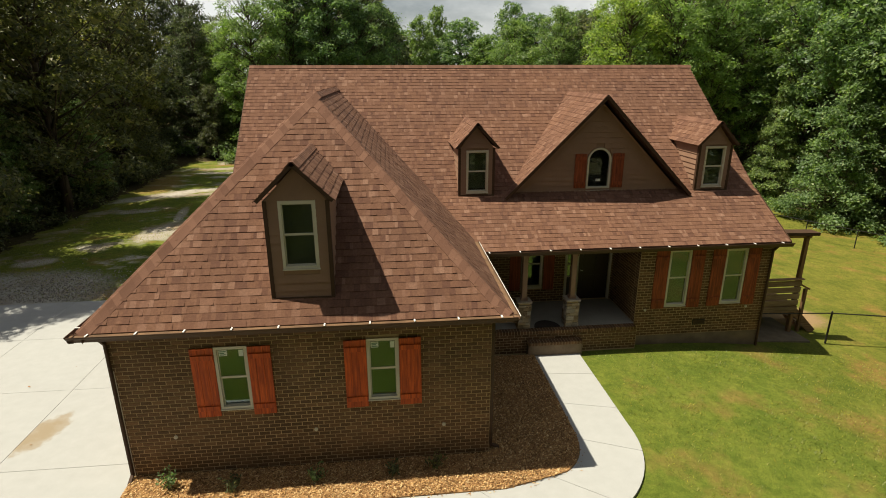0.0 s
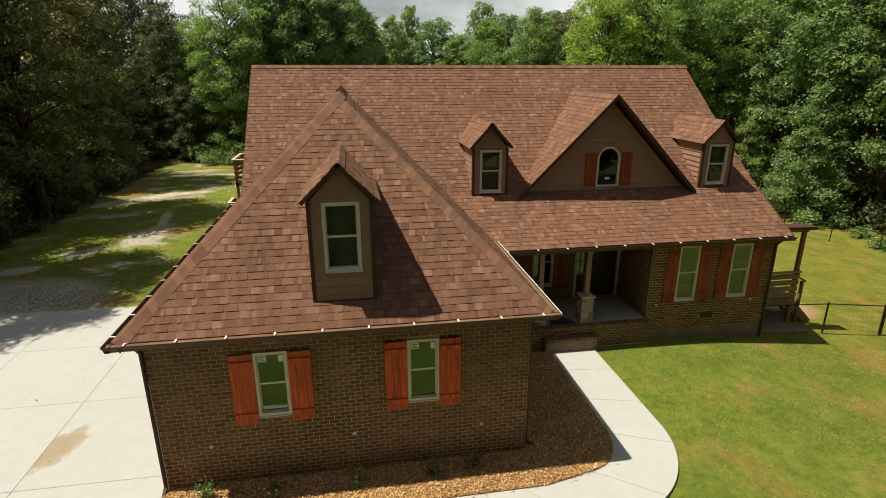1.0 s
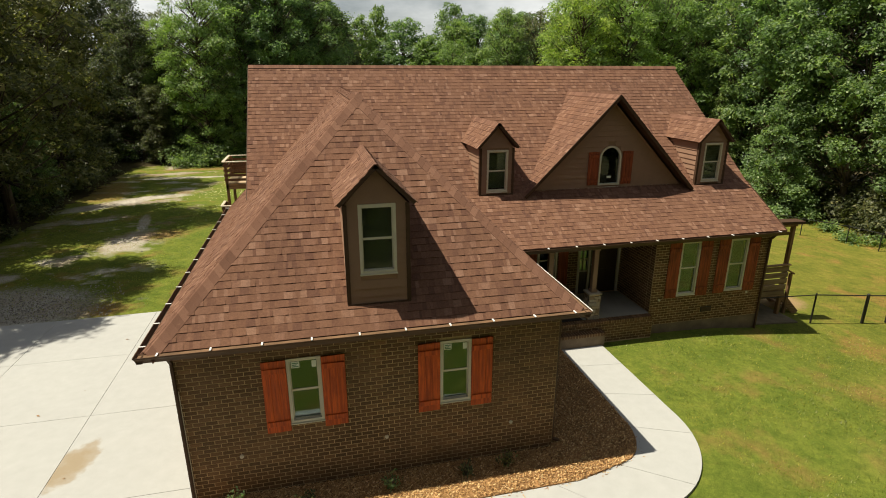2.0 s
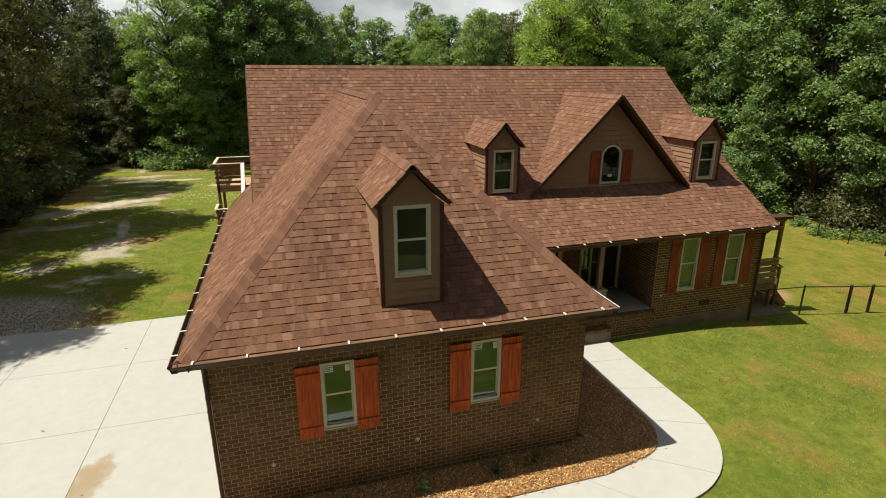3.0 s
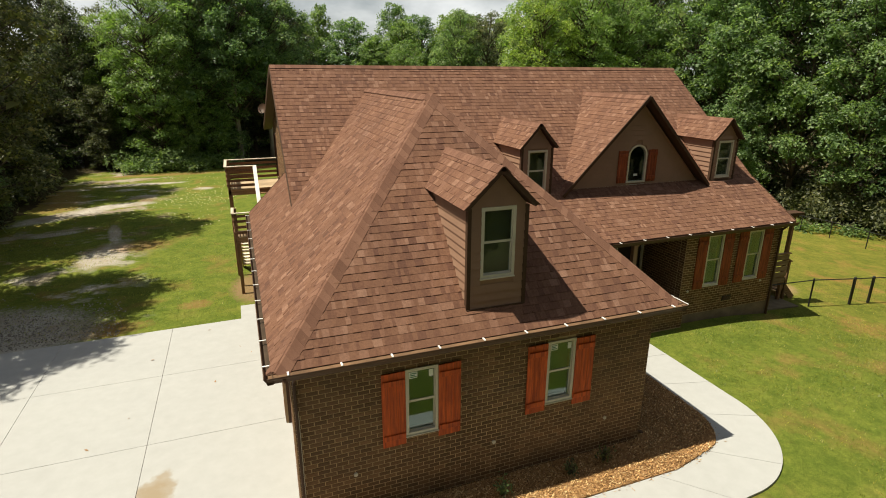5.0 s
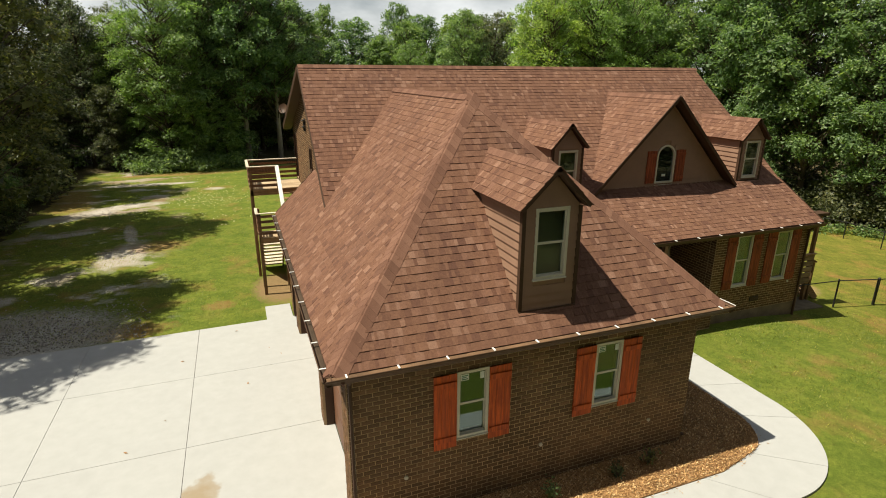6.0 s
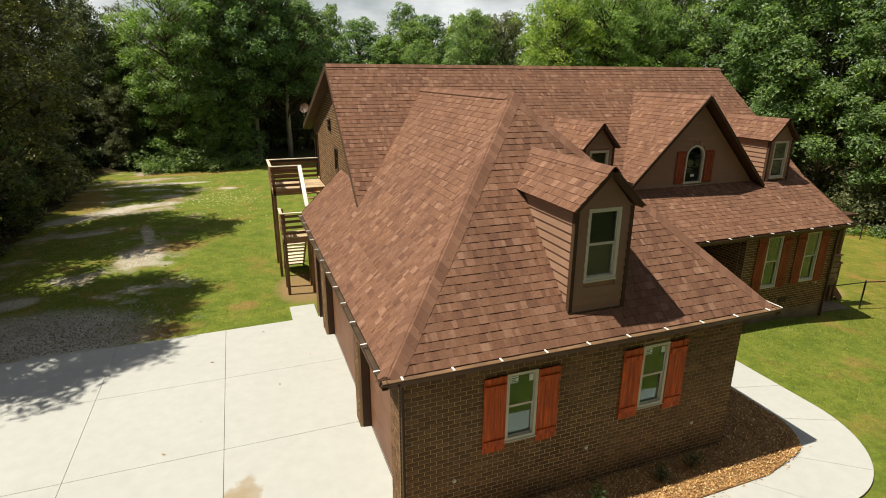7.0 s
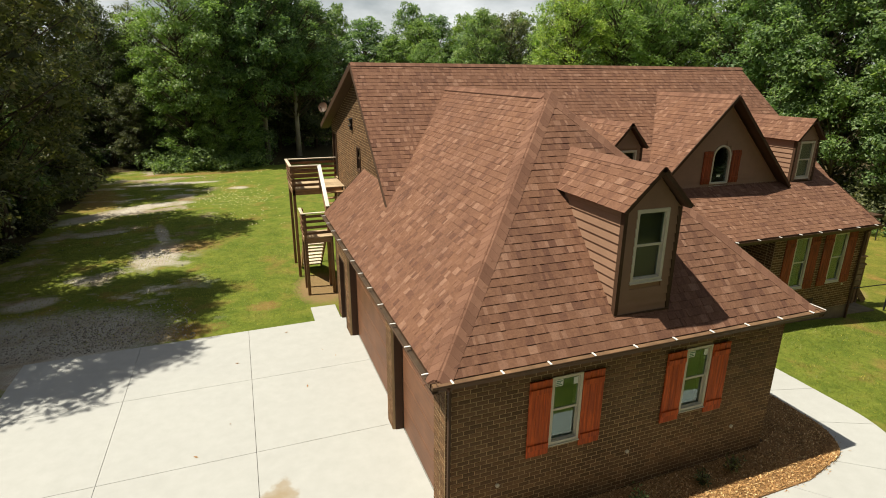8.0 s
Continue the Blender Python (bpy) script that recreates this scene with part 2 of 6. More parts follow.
    for spot in ((-14.2, 35.6, 3.4, 1.0, 40), (-12.3, 36.9, 2.2, 0.75, 14), (-11.4, 30.6, 0.32, 2.2, 10), (-14.1, 31.3, 1.3, 0.45, 15), (-11.2, 27.0, 1.0, 2.4, -8), (-12.3, 43.7, 3.4, 0.55, 0), (-7.9, 40.9, 0.8, 0.5, 0), (-14.5, 22.6, 0.9, 0.6, 20)):
        base = k.mix(worn(*spot), base, pale)
    rust = k.ramp(fine, [(0.3, (0.26, 0.13, 0.045)), (0.7, (0.40, 0.23, 0.10))])
    for spot in ((-9.9, 27.9, 1.3, 1.1, 0), (-9.8, 18.85, 1.3, 0.55, 0), (-7.3, 20.0, 0.6, 0.45, 0), (-15.9, 39.5, 1.6, 4.5, 10), (-10.5, 47.5, 5.0, 0.8, 0)):
        base = k.mix(k.math("MULTIPLY", worn(*spot, 2.2), 0.62), base, rust)
    # loose gravel in the corner of the slab
    gx, gy = k.math("DIVIDE", k.math("ADD", x, 13.6), 4.0), k.math("DIVIDE", k.math("SUBTRACT", y, 19.2), 2.7)
    gd = k.math("ADD", k.math("ADD", k.math("MULTIPLY", gx, gx), k.math("MULTIPLY", gy, gy)), k.math("MULTIPLY_ADD", fine, 1.4, -0.7))
    base = k.mix(k.ramp(gd, [(0.45, 0.85), (1.0, 0.0)]), base, k.mix(k.ramp(mid, [(0.45, 0.0), (0.7, 0.6)]), stone, soil))
    # bare earth by the side porch
    dx, dy = k.math("DIVIDE", k.math("SUBTRACT", x, 13.3), 1.5), k.math("DIVIDE", k.math("SUBTRACT", y, 15.6), 1.1)
    dd = k.math("ADD", k.math("ADD", k.math("MULTIPLY", dx, dx), k.math("MULTIPLY", dy, dy)), k.math("MULTIPLY_ADD", fine, 1.2, -0.6))
    base = k.mix(k.ramp(dd, [(0.4, 0.85), (1.0, 0.0)]), base, (0.42, 0.27, 0.15))
    ex, ey = k.math("DIVIDE", k.math("ADD", x, 5.3), 1.0), k.math("DIVIDE", k.math("SUBTRACT", y, 21.0), 1.7)
    ed = k.math("ADD", k.math("ADD", k.math("MULTIPLY", ex, ex), k.math("MULTIPLY", ey, ey)), k.math("MULTIPLY_ADD", fine, 1.2, -0.6))
    base = k.mix(k.ramp(ed, [(0.4, 0.85), (1.0, 0.0)]), base, (0.30, 0.19, 0.10))
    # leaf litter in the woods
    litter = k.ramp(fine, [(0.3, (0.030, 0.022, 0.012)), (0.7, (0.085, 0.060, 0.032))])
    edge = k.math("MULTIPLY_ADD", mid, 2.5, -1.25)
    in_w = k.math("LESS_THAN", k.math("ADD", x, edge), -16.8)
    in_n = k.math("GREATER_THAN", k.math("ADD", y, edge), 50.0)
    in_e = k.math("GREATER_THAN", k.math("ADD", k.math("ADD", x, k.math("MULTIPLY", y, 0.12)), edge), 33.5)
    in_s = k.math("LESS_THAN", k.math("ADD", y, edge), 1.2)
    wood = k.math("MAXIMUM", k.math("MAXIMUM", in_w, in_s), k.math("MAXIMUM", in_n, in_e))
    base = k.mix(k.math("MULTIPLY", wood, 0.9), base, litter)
    return k.color(base).bump(k.math("ADD", fine, tiny), 0.7, 0.05).m


def make_stone(name):
    k = Mat(name, 0.88, 0, 0.3)
    c = k.ramp(k.each(), [(0.0, (0.20, 0.14, 0.085)), (0.4, (0.34, 0.25, 0.155)), (0.75, (0.42, 0.36, 0.28)), (1.0, (0.27, 0.23, 0.19))])
    f = k.noise(25.0, 5.0, 0.65)
    c = k.mix(0.7, c, k.ramp(f, [(0.25, (0.6, 0.6, 0.6)), (0.75, (1.3, 1.28, 1.22))]), "MULTIPLY")
    return k.color(c).bump(f, 0.6, 0.01).m


def make_chip(name):
    k = Mat(name, 0.9, 0, 0.2)
    c = k.ramp(k.each(), [(0.0, (0.13, 0.064, 0.025)), (0.3, (0.36, 0.192, 0.074)), (0.75, (0.62, 0.375, 0.155)), (1.0, (0.80, 0.60, 0.32))])
    return k.color(c).m


M_SHINGLE = make_shingle("roof shingle")


def make_cap(name):
    k = Mat(name, 0.92, 0, 0.25)
    fine = k.noise(160.0, 2.0, 0.7)
    c = k.ramp(k.each(), [(0.0, (0.150, 0.076, 0.050)), (0.6, (0.196, 0.101, 0.067)), (1.0, (0.236, 0.126, 0.084))])
    c = k.mix(0.55, c, k.ramp(fine, [(0.25, (0.45, 0.42, 0.42)), (0.75, (1.45, 1.4, 1.35))]), "MULTIPLY")
    return k.color(c).bump(fine, 0.5, 0.004).m


M_CAP = make_cap("ridge shingle")
M_BRICK = make_brick("brown brick")
M_MORTAR = make_mortar("buff mortar")
M_WHITE = make_paint("almond vinyl", (0.58, 0.535, 0.43), 0.5, 0.07)
M_TRIM = make_paint("brown trim", (0.072, 0.040, 0.024), 0.65, 0.18, 0.2)
M_GUTTER = make_paint("bronze gutter", (0.090, 0.050, 0.029), 0.55, 0.18, 0.25)
M_SIDING = make_paint("taupe siding", (0.285, 0.170, 0.112), 0.62, 0.12)
M_DEBRIS = make_paint("gutter debris", (0.175, 0.100, 0.052), 0.95, 0.5)
M_LITTER = make_paint("dark gutter litter", (0.062, 0.040, 0.024), 0.95, 0.5)
M_ZINC = make_paint("dull zinc", (0.36, 0.34, 0.31), 0.45, 0.15, 0.5)
M_METAL = make_paint("bright clip", (0.85, 0.84, 0.80), 0.35, 0.04, 0.7)
M_CEDAR = make_wood("red stained cedar", (0.26, 0.035, 0.008), (0.71, 0.134, 0.025), "z", 0.6)
# darker copy of the cedar: shade on the set-back shutters is in the colour
M_CEDAR_SHADE = make_wood("shade-darkened cedar", (0.13, 0.030, 0.013), (0.40, 0.098, 0.036), "z", 0.7)
M_DOORWOOD = make_wood("stained garage door", (0.140, 0.062, 0.034), (0.215, 0.104, 0.058), "y", 0.55)
M_DECK = make_wood("deck lumber", (0.19, 0.105, 0.050), (0.42, 0.27, 0.145), "y", 0.8)
M_DECKX = make_wood("deck lumber across", (0.19, 0.105, 0.050), (0.42, 0.27, 0.145), "x", 0.8)
M_POST = make_wood("deck post", (0.13, 0.072, 0.036), (0.29, 0.175, 0.09), "z", 0.8)
M_RAIL = make_wood("aged rail lumber", (0.085, 0.042, 0.022), (0.25, 0.135, 0.072), "y", 0.8)
M_BOARD = make_wood("worn deck boards", (0.36, 0.26, 0.16), (0.60, 0.47, 0.32), "x", 0.8)
M_PRIMED = make_wood("primed white lumber", (0.66, 0.65, 0.63), (0.84, 0.83, 0.81), "y", 0.6)
M_GREYWOOD = make_wood("greyed lumber", (0.20, 0.135, 0.080), (0.36, 0.265, 0.165), "x", 0.85)
M_PALE = make_wood("fresh pale lumber", (0.55, 0.47, 0.36), (0.78, 0.71, 0.58), "y", 0.75)
M_CONC = make_concrete("broom finished concrete")
M_JOINT = make_paint("joint filler", (0.22, 0.20, 0.17), 0.9, 0.2)
M_GLASS = make_glass("window glass")
M_PARGE = make_paint("parging", (0.19, 0.138, 0.090), 0.95, 0.35)
# darker, warmer concrete: the porch shade is part of the base colour
M_PORCH = make_paint("shade-darkened porch concrete", (0.30, 0.275, 0.225), 0.9, 0.12)
# dirt brown, darkened further by shade painted into the colour
M_SOILED_SHADE = make_paint("soiled and shade-darkened concrete", (0.19, 0.150, 0.10), 0.95, 0.35)
M_DARK = make_paint("dim interior", (0.10, 0.095, 0.085), 0.9, 0.1)
M_BACKING = make_paint("tan pane backing", (0.44, 0.36, 0.21), 0.85, 0.12)
M_ROOMWALL = make_paint("interior wall", (0.60, 0.60, 0.55), 0.85, 0.05)
M_DOOR = make_paint("dark front door", (0.035, 0.018, 0.012), 0.4, 0.15)
M_GROUND = make_ground("lawn and woodland ground")
M_STONE = make_stone("stacked stone")
M_CHIP = make_chip("wood chip")
kg = Mat("gravel stone", 0.9, 0, 0.3)
M_GRAVEL = kg.color(kg.ramp(kg.geo.outputs["Random Per Island"], [(0.0, (0.17, 0.15, 0.125)), (0.5, (0.30, 0.275, 0.235)), (1.0, (0.44, 0.41, 0.36))])).bump(kg.noise(40.0), 0.4, 0.004).m
M_MULCH = make_paint("mulch bed", (0.34, 0.188, 0.078), 0.95, 0.45)
M_FENCE = make_paint("black fence steel", (0.018, 0.017, 0.016), 0.5, 0.2)
M_BARK = make_wood("bark", (0.045, 0.034, 0.024), (0.155, 0.12, 0.088), "z", 0.9, 5.0)
M_PALEBARK = make_wood("pale bark", (0.20, 0.17, 0.13), (0.42, 0.37, 0.30), "z", 0.9, 5.0)
M_LEAF = make_leaf("broad leaf", (0.060, 0.106, 0.046), (0.208, 0.318, 0.138))
M_LEAF2 = make_leaf("pale leaf", (0.085, 0.140, 0.042), (0.250, 0.355, 0.110))
# darker leaf: the shade inside the wood is put into this colour
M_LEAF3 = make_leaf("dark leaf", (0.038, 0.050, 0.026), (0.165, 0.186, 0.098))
M_LEAF4 = make_leaf("yellow-green leaf", (0.115, 0.180, 0.050), (0.270, 0.390, 0.125))
M_LEAF5 = make_leaf("grey-green leaf", (0.100, 0.156, 0.066), (0.270, 0.370, 0.170))
M_GRASS = make_leaf("grass blade", (0.130, 0.174, 0.026), (0.245, 0.262, 0.052))
M_CLOVER = make_paint("pale clover", (0.58, 0.54, 0.30), 0.9, 0.2)
M_MAT = make_paint("coir mat", (0.035, 0.026, 0.02), 0.95, 0.3)
M_STICKER = make_paint("paper label", (0.72, 0.74, 0.68), 0.7, 0.04)
M_PRINT = make_paint("label print", (0.10, 0.22, 0.14), 0.7, 0.05)


# ---- mesh helpers ----
class MB:
    def __init__(self):
        self.v, self.f = [], []

    def face(self, *pts):
        n = len(self.v)
        self.v += [tuple(p) for p in pts]
        self.f.append(tuple(range(n, n + len(pts))))

    def solid(self, pts, off):
        """A prism: the outline pts pushed along off."""
        n, c = len(self.v), len(pts)
        off = Vector(off)
        self.v += [tuple(p) for p in pts] + [tuple(Vector(p) + off) for p in pts]
        self.f.append(tuple(range(n, n + c)))
        self.f.append(tuple(range(n + 2 * c - 1, n + c - 1, -1)))
        for i in range(c):
            j = (i + 1) % c
            self.f.append((n + i, n + c + i, n + c + j, n + j))

    def box(self, x0, x1, y0, y1, z0, z1, m=None):
        n = len(self.v)
        c = [(x, y, z) for z in (z0, z1) for y in (y0, y1) for x in (x0, x1)]
        if m is not None:
            c = [tuple(m @ Vector(p)) for p in c]
        self.v += c
        self.f += [tuple(n + i for i in q) for q in ((0, 2, 3, 1), (4, 5, 7, 6), (0, 1, 5, 4), (2, 6, 7, 3), (0, 4, 6, 2), (1, 3, 7, 5))]

    def beam(self, a, b, w, h, up=(0, 0, 1)):
        """A bar of section w by h from a to b."""
        a, b = Vector(a), Vector(b)
        d = (b - a).normalized()
        s = d.cross(Vector(up)).normalized() * (w / 2)
        u = s.cross(d).normalized() * (h / 2)
        self.solid([a - s - u, a + s - u, a + s + u, a - s + u], b - a)

    def tube(self, path, radii, n=8, cap=True):
        base = len(self.v)
        for i, p in enumerate(path):
            p = Vector(p)
            d = (Vector(path[min(i + 1, len(path) - 1)]) - Vector(path[max(i - 1, 0)])).normalized()
            s = d.cross(Vector((0.31, 0.95, 0.05))).normalized()
            u = s.cross(d)
            for k in range(n):
                a = 2 * math.pi * k / n
                self.v.append(tuple(p + (s * math.cos(a) + u * math.sin(a)) * radii[i]))
        for i in range(len(path) - 1):
            for k in range(n):
                q = (k + 1) % n
                self.f.append((base + i * n + k, base + i * n + q, base + (i + 1) * n + q, base + (i + 1) * n + k))
        if cap:
            self.f.append(tuple(base + k for k in reversed(range(n))))
            self.f.append(tuple(base + (len(path) - 1) * n + k for k in range(n)))

    def mesh(self, name, bevel=0.0, smooth=False):
        me = bpy.data.meshes.new(name)
        me.from_pydata(self.v, [], self.f)
        bm = bmesh.new()
        bm.from_mesh(me)
        bmesh.ops.recalc_face_normals(bm, faces=bm.faces)
        if bevel:
            bmesh.ops.bevel(bm, geom=bm.edges, offset=bevel, segments=1, affect="EDGES", clamp_overlap=True)
        bm.to_mesh(me)
        bm.free()
        if smooth:
            me.polygons.foreach_set("use_smooth", [True] * len(me.polygons))
        return me


def under(ob, parent):
    if parent is not None:
        ob.parent = parent
        ob.matrix_parent_inverse = world_of(parent).inverted()
    return ob


def world_of(ob):
    if ob.parent is None:
        return ob.matrix_basis.copy()
    return world_of(ob.parent) @ ob.matrix_parent_inverse @ ob.matrix_basis


def part(name, mb, material, parent=None, label="", bevel=0.0, smooth=False):
    me = mb.mesh(name, bevel, smooth) if isinstance(mb, MB) else mb
    if not me.materials:
        me.materials.append(material)
    ob = under(new(name, me), parent)
    return tagged(ob, label) if label else ob


def thing(name, at, label, category, group="", kind=""):
    ob = new(name)
    ob.matrix_basis = Matrix.Translation(at)
    ob.empty_display_size = 0.2
    return tagged(ob, label, category, group, kind)


# ---- the lie of the land ----
def land(x, y):
    """Flat by the drive, falling away past the far end of the house."""
    d = min(max(0.0, x - 8.6), 18.0)
    return -0.05 - 0.102 * d + 0.04 * noise.noise((x * 0.25, y * 0.25, 3.1)) * min(1.0, abs(x) / 6)


def ground_sheet():
    edges_x = [-1500, -500, -200, -100, -70] + [-50 + 1.0 * i for i in range(101)] + [70, 100, 200, 500, 1500]
    edges_y = [-1500, -500, -200, -100, -70] + [-40 + 1.25 * i for i in range(89)] + [90, 120, 200, 500, 1500]
    v = [(x, y, land(x, y)) for y in edges_y for x in edges_x]
    w = len(edges_x)
    f = [(j * w + i, j * w + i + 1, (j + 1) * w + i + 1, (j + 1) * w + i) for j in range(len(edges_y) - 1) for i in range(w - 1)]
    me = bpy.data.meshes.new("ground")
    me.from_pydata(v, [], f)
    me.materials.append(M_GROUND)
    me.polygons.foreach_set("use_smooth", [True] * len(me.polygons))
    return tagged(new("ground", me), "mown green lawn with straw patches and a worn gravel lane", "ground", kind="structure")


ground_sheet()


# ---- driveway ----
def driveway():
    slab_xs = [-13.35, -10.64, -7.81, -5.03]
    slab_ys = [18.25, 15.32, 12.42, 9.5, 6.6, 3.7, 0.8, -2.1, -5.0, -8.0]
    base = MB()
    base.solid([(-13.30, -8, -0.03), (-5.07, -8, -0.03), (-5.07, 18.2, -0.03), (-13.30, 18.0, -0.03)], (0, 0, -0.12))
    drive = tagged(part("driveway", base, M_JOINT), "pale broom-finished concrete driveway with saw-cut joints", "driveway", kind="structure")
    for i in range(3):
        for j in range(len(slab_ys) - 1):
            x0, x1, y1, y0 = slab_xs[i] + 0.004, (-4.81 if i == 2 and j < 3 else slab_xs[i + 1] - 0.004), slab_ys[j] - 0.004, slab_ys[j + 1] + 0.004
            b = MB()
            ya, yb = (y1 - 0.20 + 0.07 * i, y1 - 0.13 + 0.07 * i) if j == 0 else (y1, y1)
            b.solid([(x0, y0, 0), (x1, y0, 0), (x1, yb, 0), (x0, ya, 0)], (0, 0, -0.1))
            part("slab", b, M_CONC, drive, bevel=0.003)
    pad = MB()
    pad.box(-5.87, -5.08, 18.15, 19.30, -0.1, -0.003)
    part("pad", pad, M_CONC, drive, bevel=0.006)
    return drive


driveway()


# ---- front walk ----
def arc(cx, cy, rx, ry, a0, a1, n):
    return [(cx + rx * math.cos(radians(a0 + (a1 - a0) * i / n)), cy + ry * math.sin(radians(a0 + (a1 - a0) * i / n))) for i in range(n + 1)]


WALK_OUT = [(5.05, 12.92), (5.05, 11.2)] + arc(2.75, 9.45, 2.30, 2.42, 4, -90, 22) + [(1.4, 6.90), (-1.0, 6.72), (-5.05, 6.68)]
WALK_IN = [(3.80, 12.92), (3.80, 11.2)] + arc(2.75, 9.45, 1.04, 1.24, 2, -62, 12) + [(2.55, 8.18), (1.97, 8.04), (-1.0, 8.02), (-5.05, 8.0)]


def resample(line, n):
    seg = [math.dist(line[i], line[i + 1]) for i in range(len(line) - 1)]
    tot, out = sum(seg), []
    for k in range(n + 1):
        d, i = tot * k / n, 0
        while i < len(seg) - 1 and d > seg[i]:
            d -= seg[i]
            i += 1
        f = min(1.0, d / seg[i])
        out.append((line[i][0] + (line[i + 1][0] - line[i][0]) * f, line[i][1] + (line[i + 1][1] - line[i][1]) * f))
    return out


WALK_CUTS = [0, 6, 14, 22, 31, 40, 49, 58, 67, 74, 80]


def front_walk():
    a, b = resample(WALK_IN, 80), resample(WALK_OUT, 80)
    base = MB()
    base.solid([(x, y, -0.03) for x, y in a] + [(x, y, -0.03) for x, y in reversed(b)], (0, 0, -0.09))
    path = tagged(part("walkway", base, M_JOINT), "curved white concrete garden walk with tooled joints", "walkway", kind="structure")
    for i0, i1 in zip(WALK_CUTS, WALK_CUTS[1:]):
        top = [(x, y) for x, y in a[i0:i1 + 1]] + [(x, y) for x, y in reversed(b[i0:i1 + 1])]
        cx, cy = sum(p[0] for p in top) / len(top), sum(p[1] for p in top) / len(top)
        m = MB()
        m.solid([(cx + (x - cx) * 0.994, cy + (y - cy) * 0.994, 0.004) for x, y in top], (0, 0, -0.1))
        part("slab", m, M_CONC, path)
    return path


front_walk()


# ---- the house ----
HOUSE = thing("house", (2.5, 14.0, 0.0), "brown brick house with a shingled hip wing and dormers", "house")
ROOFS, BRICKWALLS = [], []
RIDGE_Y, RIDGE_Z, BREAK_Y, BREAK_Z, EAVE_Y, EAVE_Z = 19.0, 7.55, 14.95, 4.05, 13.12, 2.95
UP = (RIDGE_Z - BREAK_Z) / (RIDGE_Y - BREAK_Y)
LOW = (BREAK_Z - EAVE_Z) / (BREAK_Y - EAVE_Y)
MX0, MX1, MX2 = -4.30, 10.84, 10.52
WX0, WX1, WY0, WZ = -5.27, 2.14, 8.80, 3.20
WCX, WHALF = (WX0 + WX1) / 2, (WX1 - WX0) / 2
WS = 1.0
WTOP = WZ + WS * WHALF


def main_z(y):
    return BREAK_Z + UP * (y - BREAK_Y) if y > BREAK_Y else BREAK_Z + LOW * (y - BREAK_Y)


def roof_plane(name, label, o, u, v, poly, thick=0.10, pieces=0, lay=True):
    """A sloping deck: poly is in metres along u (level) and v (up the slope) from o."""
    o, u, v = Vector(o), Vector(u).normalized(), Vector(v).normalized()
    n = u.cross(v)
    if n.z < 0:
        n = -n
    mb = MB()
    mb.solid([o + u * a + v * b for a, b in poly], -n * thick)
    ob = part(name, mb, M_TRIM, HOUSE, label)
    if lay:
        ROOFS.append((ob, o, u, v, n, poly, pieces))
    return ob


def cap_run(name, a, b, side, drop, width=0.15, step=0.15):
    """Overlapping bent shingles along a hip or ridge from a up to b. side: level direction across it; drop: fall per metre across."""
    a, b = Vector(a), Vector(b)
    d = (b - a)
    ln = d.length
    d.normalize()
    s = Vector(side).normalized()
    base = MB()
    w = width * 0.6
    base.solid([a + s * w - Vector((0, 0, drop * w)), a + Vector((0, 0, 0.012)), a - s * w - Vector((0, 0, drop * w))], d * (ln - 0.02))
    run = part(name, base, M_CAP, HOUSE, "overlapping bent cap shingles")
    w = width
    p, q = Vector((0, 0, 0)), d * step * 1.25
    lo, hi = Vector((0, 0, 0.023)), Vector((0, 0, 0.017))
    prof = []
    for g in (1.0, 0.62, 0.22, -0.22, -0.62, -1.0):
        fall = drop * w * (abs(g) - 0.16 * (1 - abs(g)) ** 2)
        prof.append(s * w * g - Vector((0, 0, fall)))
    c = len(prof)
    v = [p + lo + x for x in prof] + [q + hi + x for x in prof] + [p + x for x in prof]
    fc = [(k, k + 1, k + c + 1, k + c) for k in range(c - 1)] + [(k, k + 2 * c, k + 2 * c + 1, k + 1) for k in range(c - 1)] + [(0, c, 2 * c), (c - 1, 3 * c - 1, 2 * c - 1)]
    me = bpy.data.meshes.new("cap_shingle")
    me.from_pydata([tuple(x) for x in v], [], fc)
    me.materials.append(M_CAP)
    k = 0.0
    while k < ln - 0.1:
        o = part("cap_shingle", me, M_CAP, run)
        o.matrix_basis = Matrix.Translation(a + d * k)
        k += step
    return run


def main_roofs():
    vu = Vector((0, 1, UP)).normalized()
    lu = math.hypot(RIDGE_Y - BREAK_Y, RIDGE_Z - BREAK_Z)
    roof_plane("main_roof", "wide brown architectural shingle roof slope", (MX0, BREAK_Y, BREAK_Z), (1, 0, 0), vu, [(0, 0), (MX1 - MX0, 0), (MX2 - MX0, lu), (0, lu)])
    vl = Vector((0, 1, LOW)).normalized()
    ll = math.hypot(BREAK_Y - EAVE_Y, BREAK_Z - EAVE_Z)
    roof_plane("porch_roof", "shallow brown shingle roof over the porch", (1.0, EAVE_Y, EAVE_Z), (1, 0, 0), vl, [(0, 0), (MX1 - 1.0, 0), (MX1 - 1.0, ll), (0, ll)])
    back = Vector((0, -6.6, 2.25)).normalized()
    lb = math.hypot(6.6, 2.25)
    roof_plane("back_roof", "", (MX2, 25.6, 5.30), (-1, 0, 0), back, [(0, 0), (MX2 - MX0, 0), (MX2 - MX0, lb), (0, lb)], lay=False)
    cap_run("ridge_cap", (MX0, RIDGE_Y, RIDGE_Z + 0.01), (MX2, RIDGE_Y, RIDGE_Z + 0.01), (0, 1, 0), 0.8, 0.13)


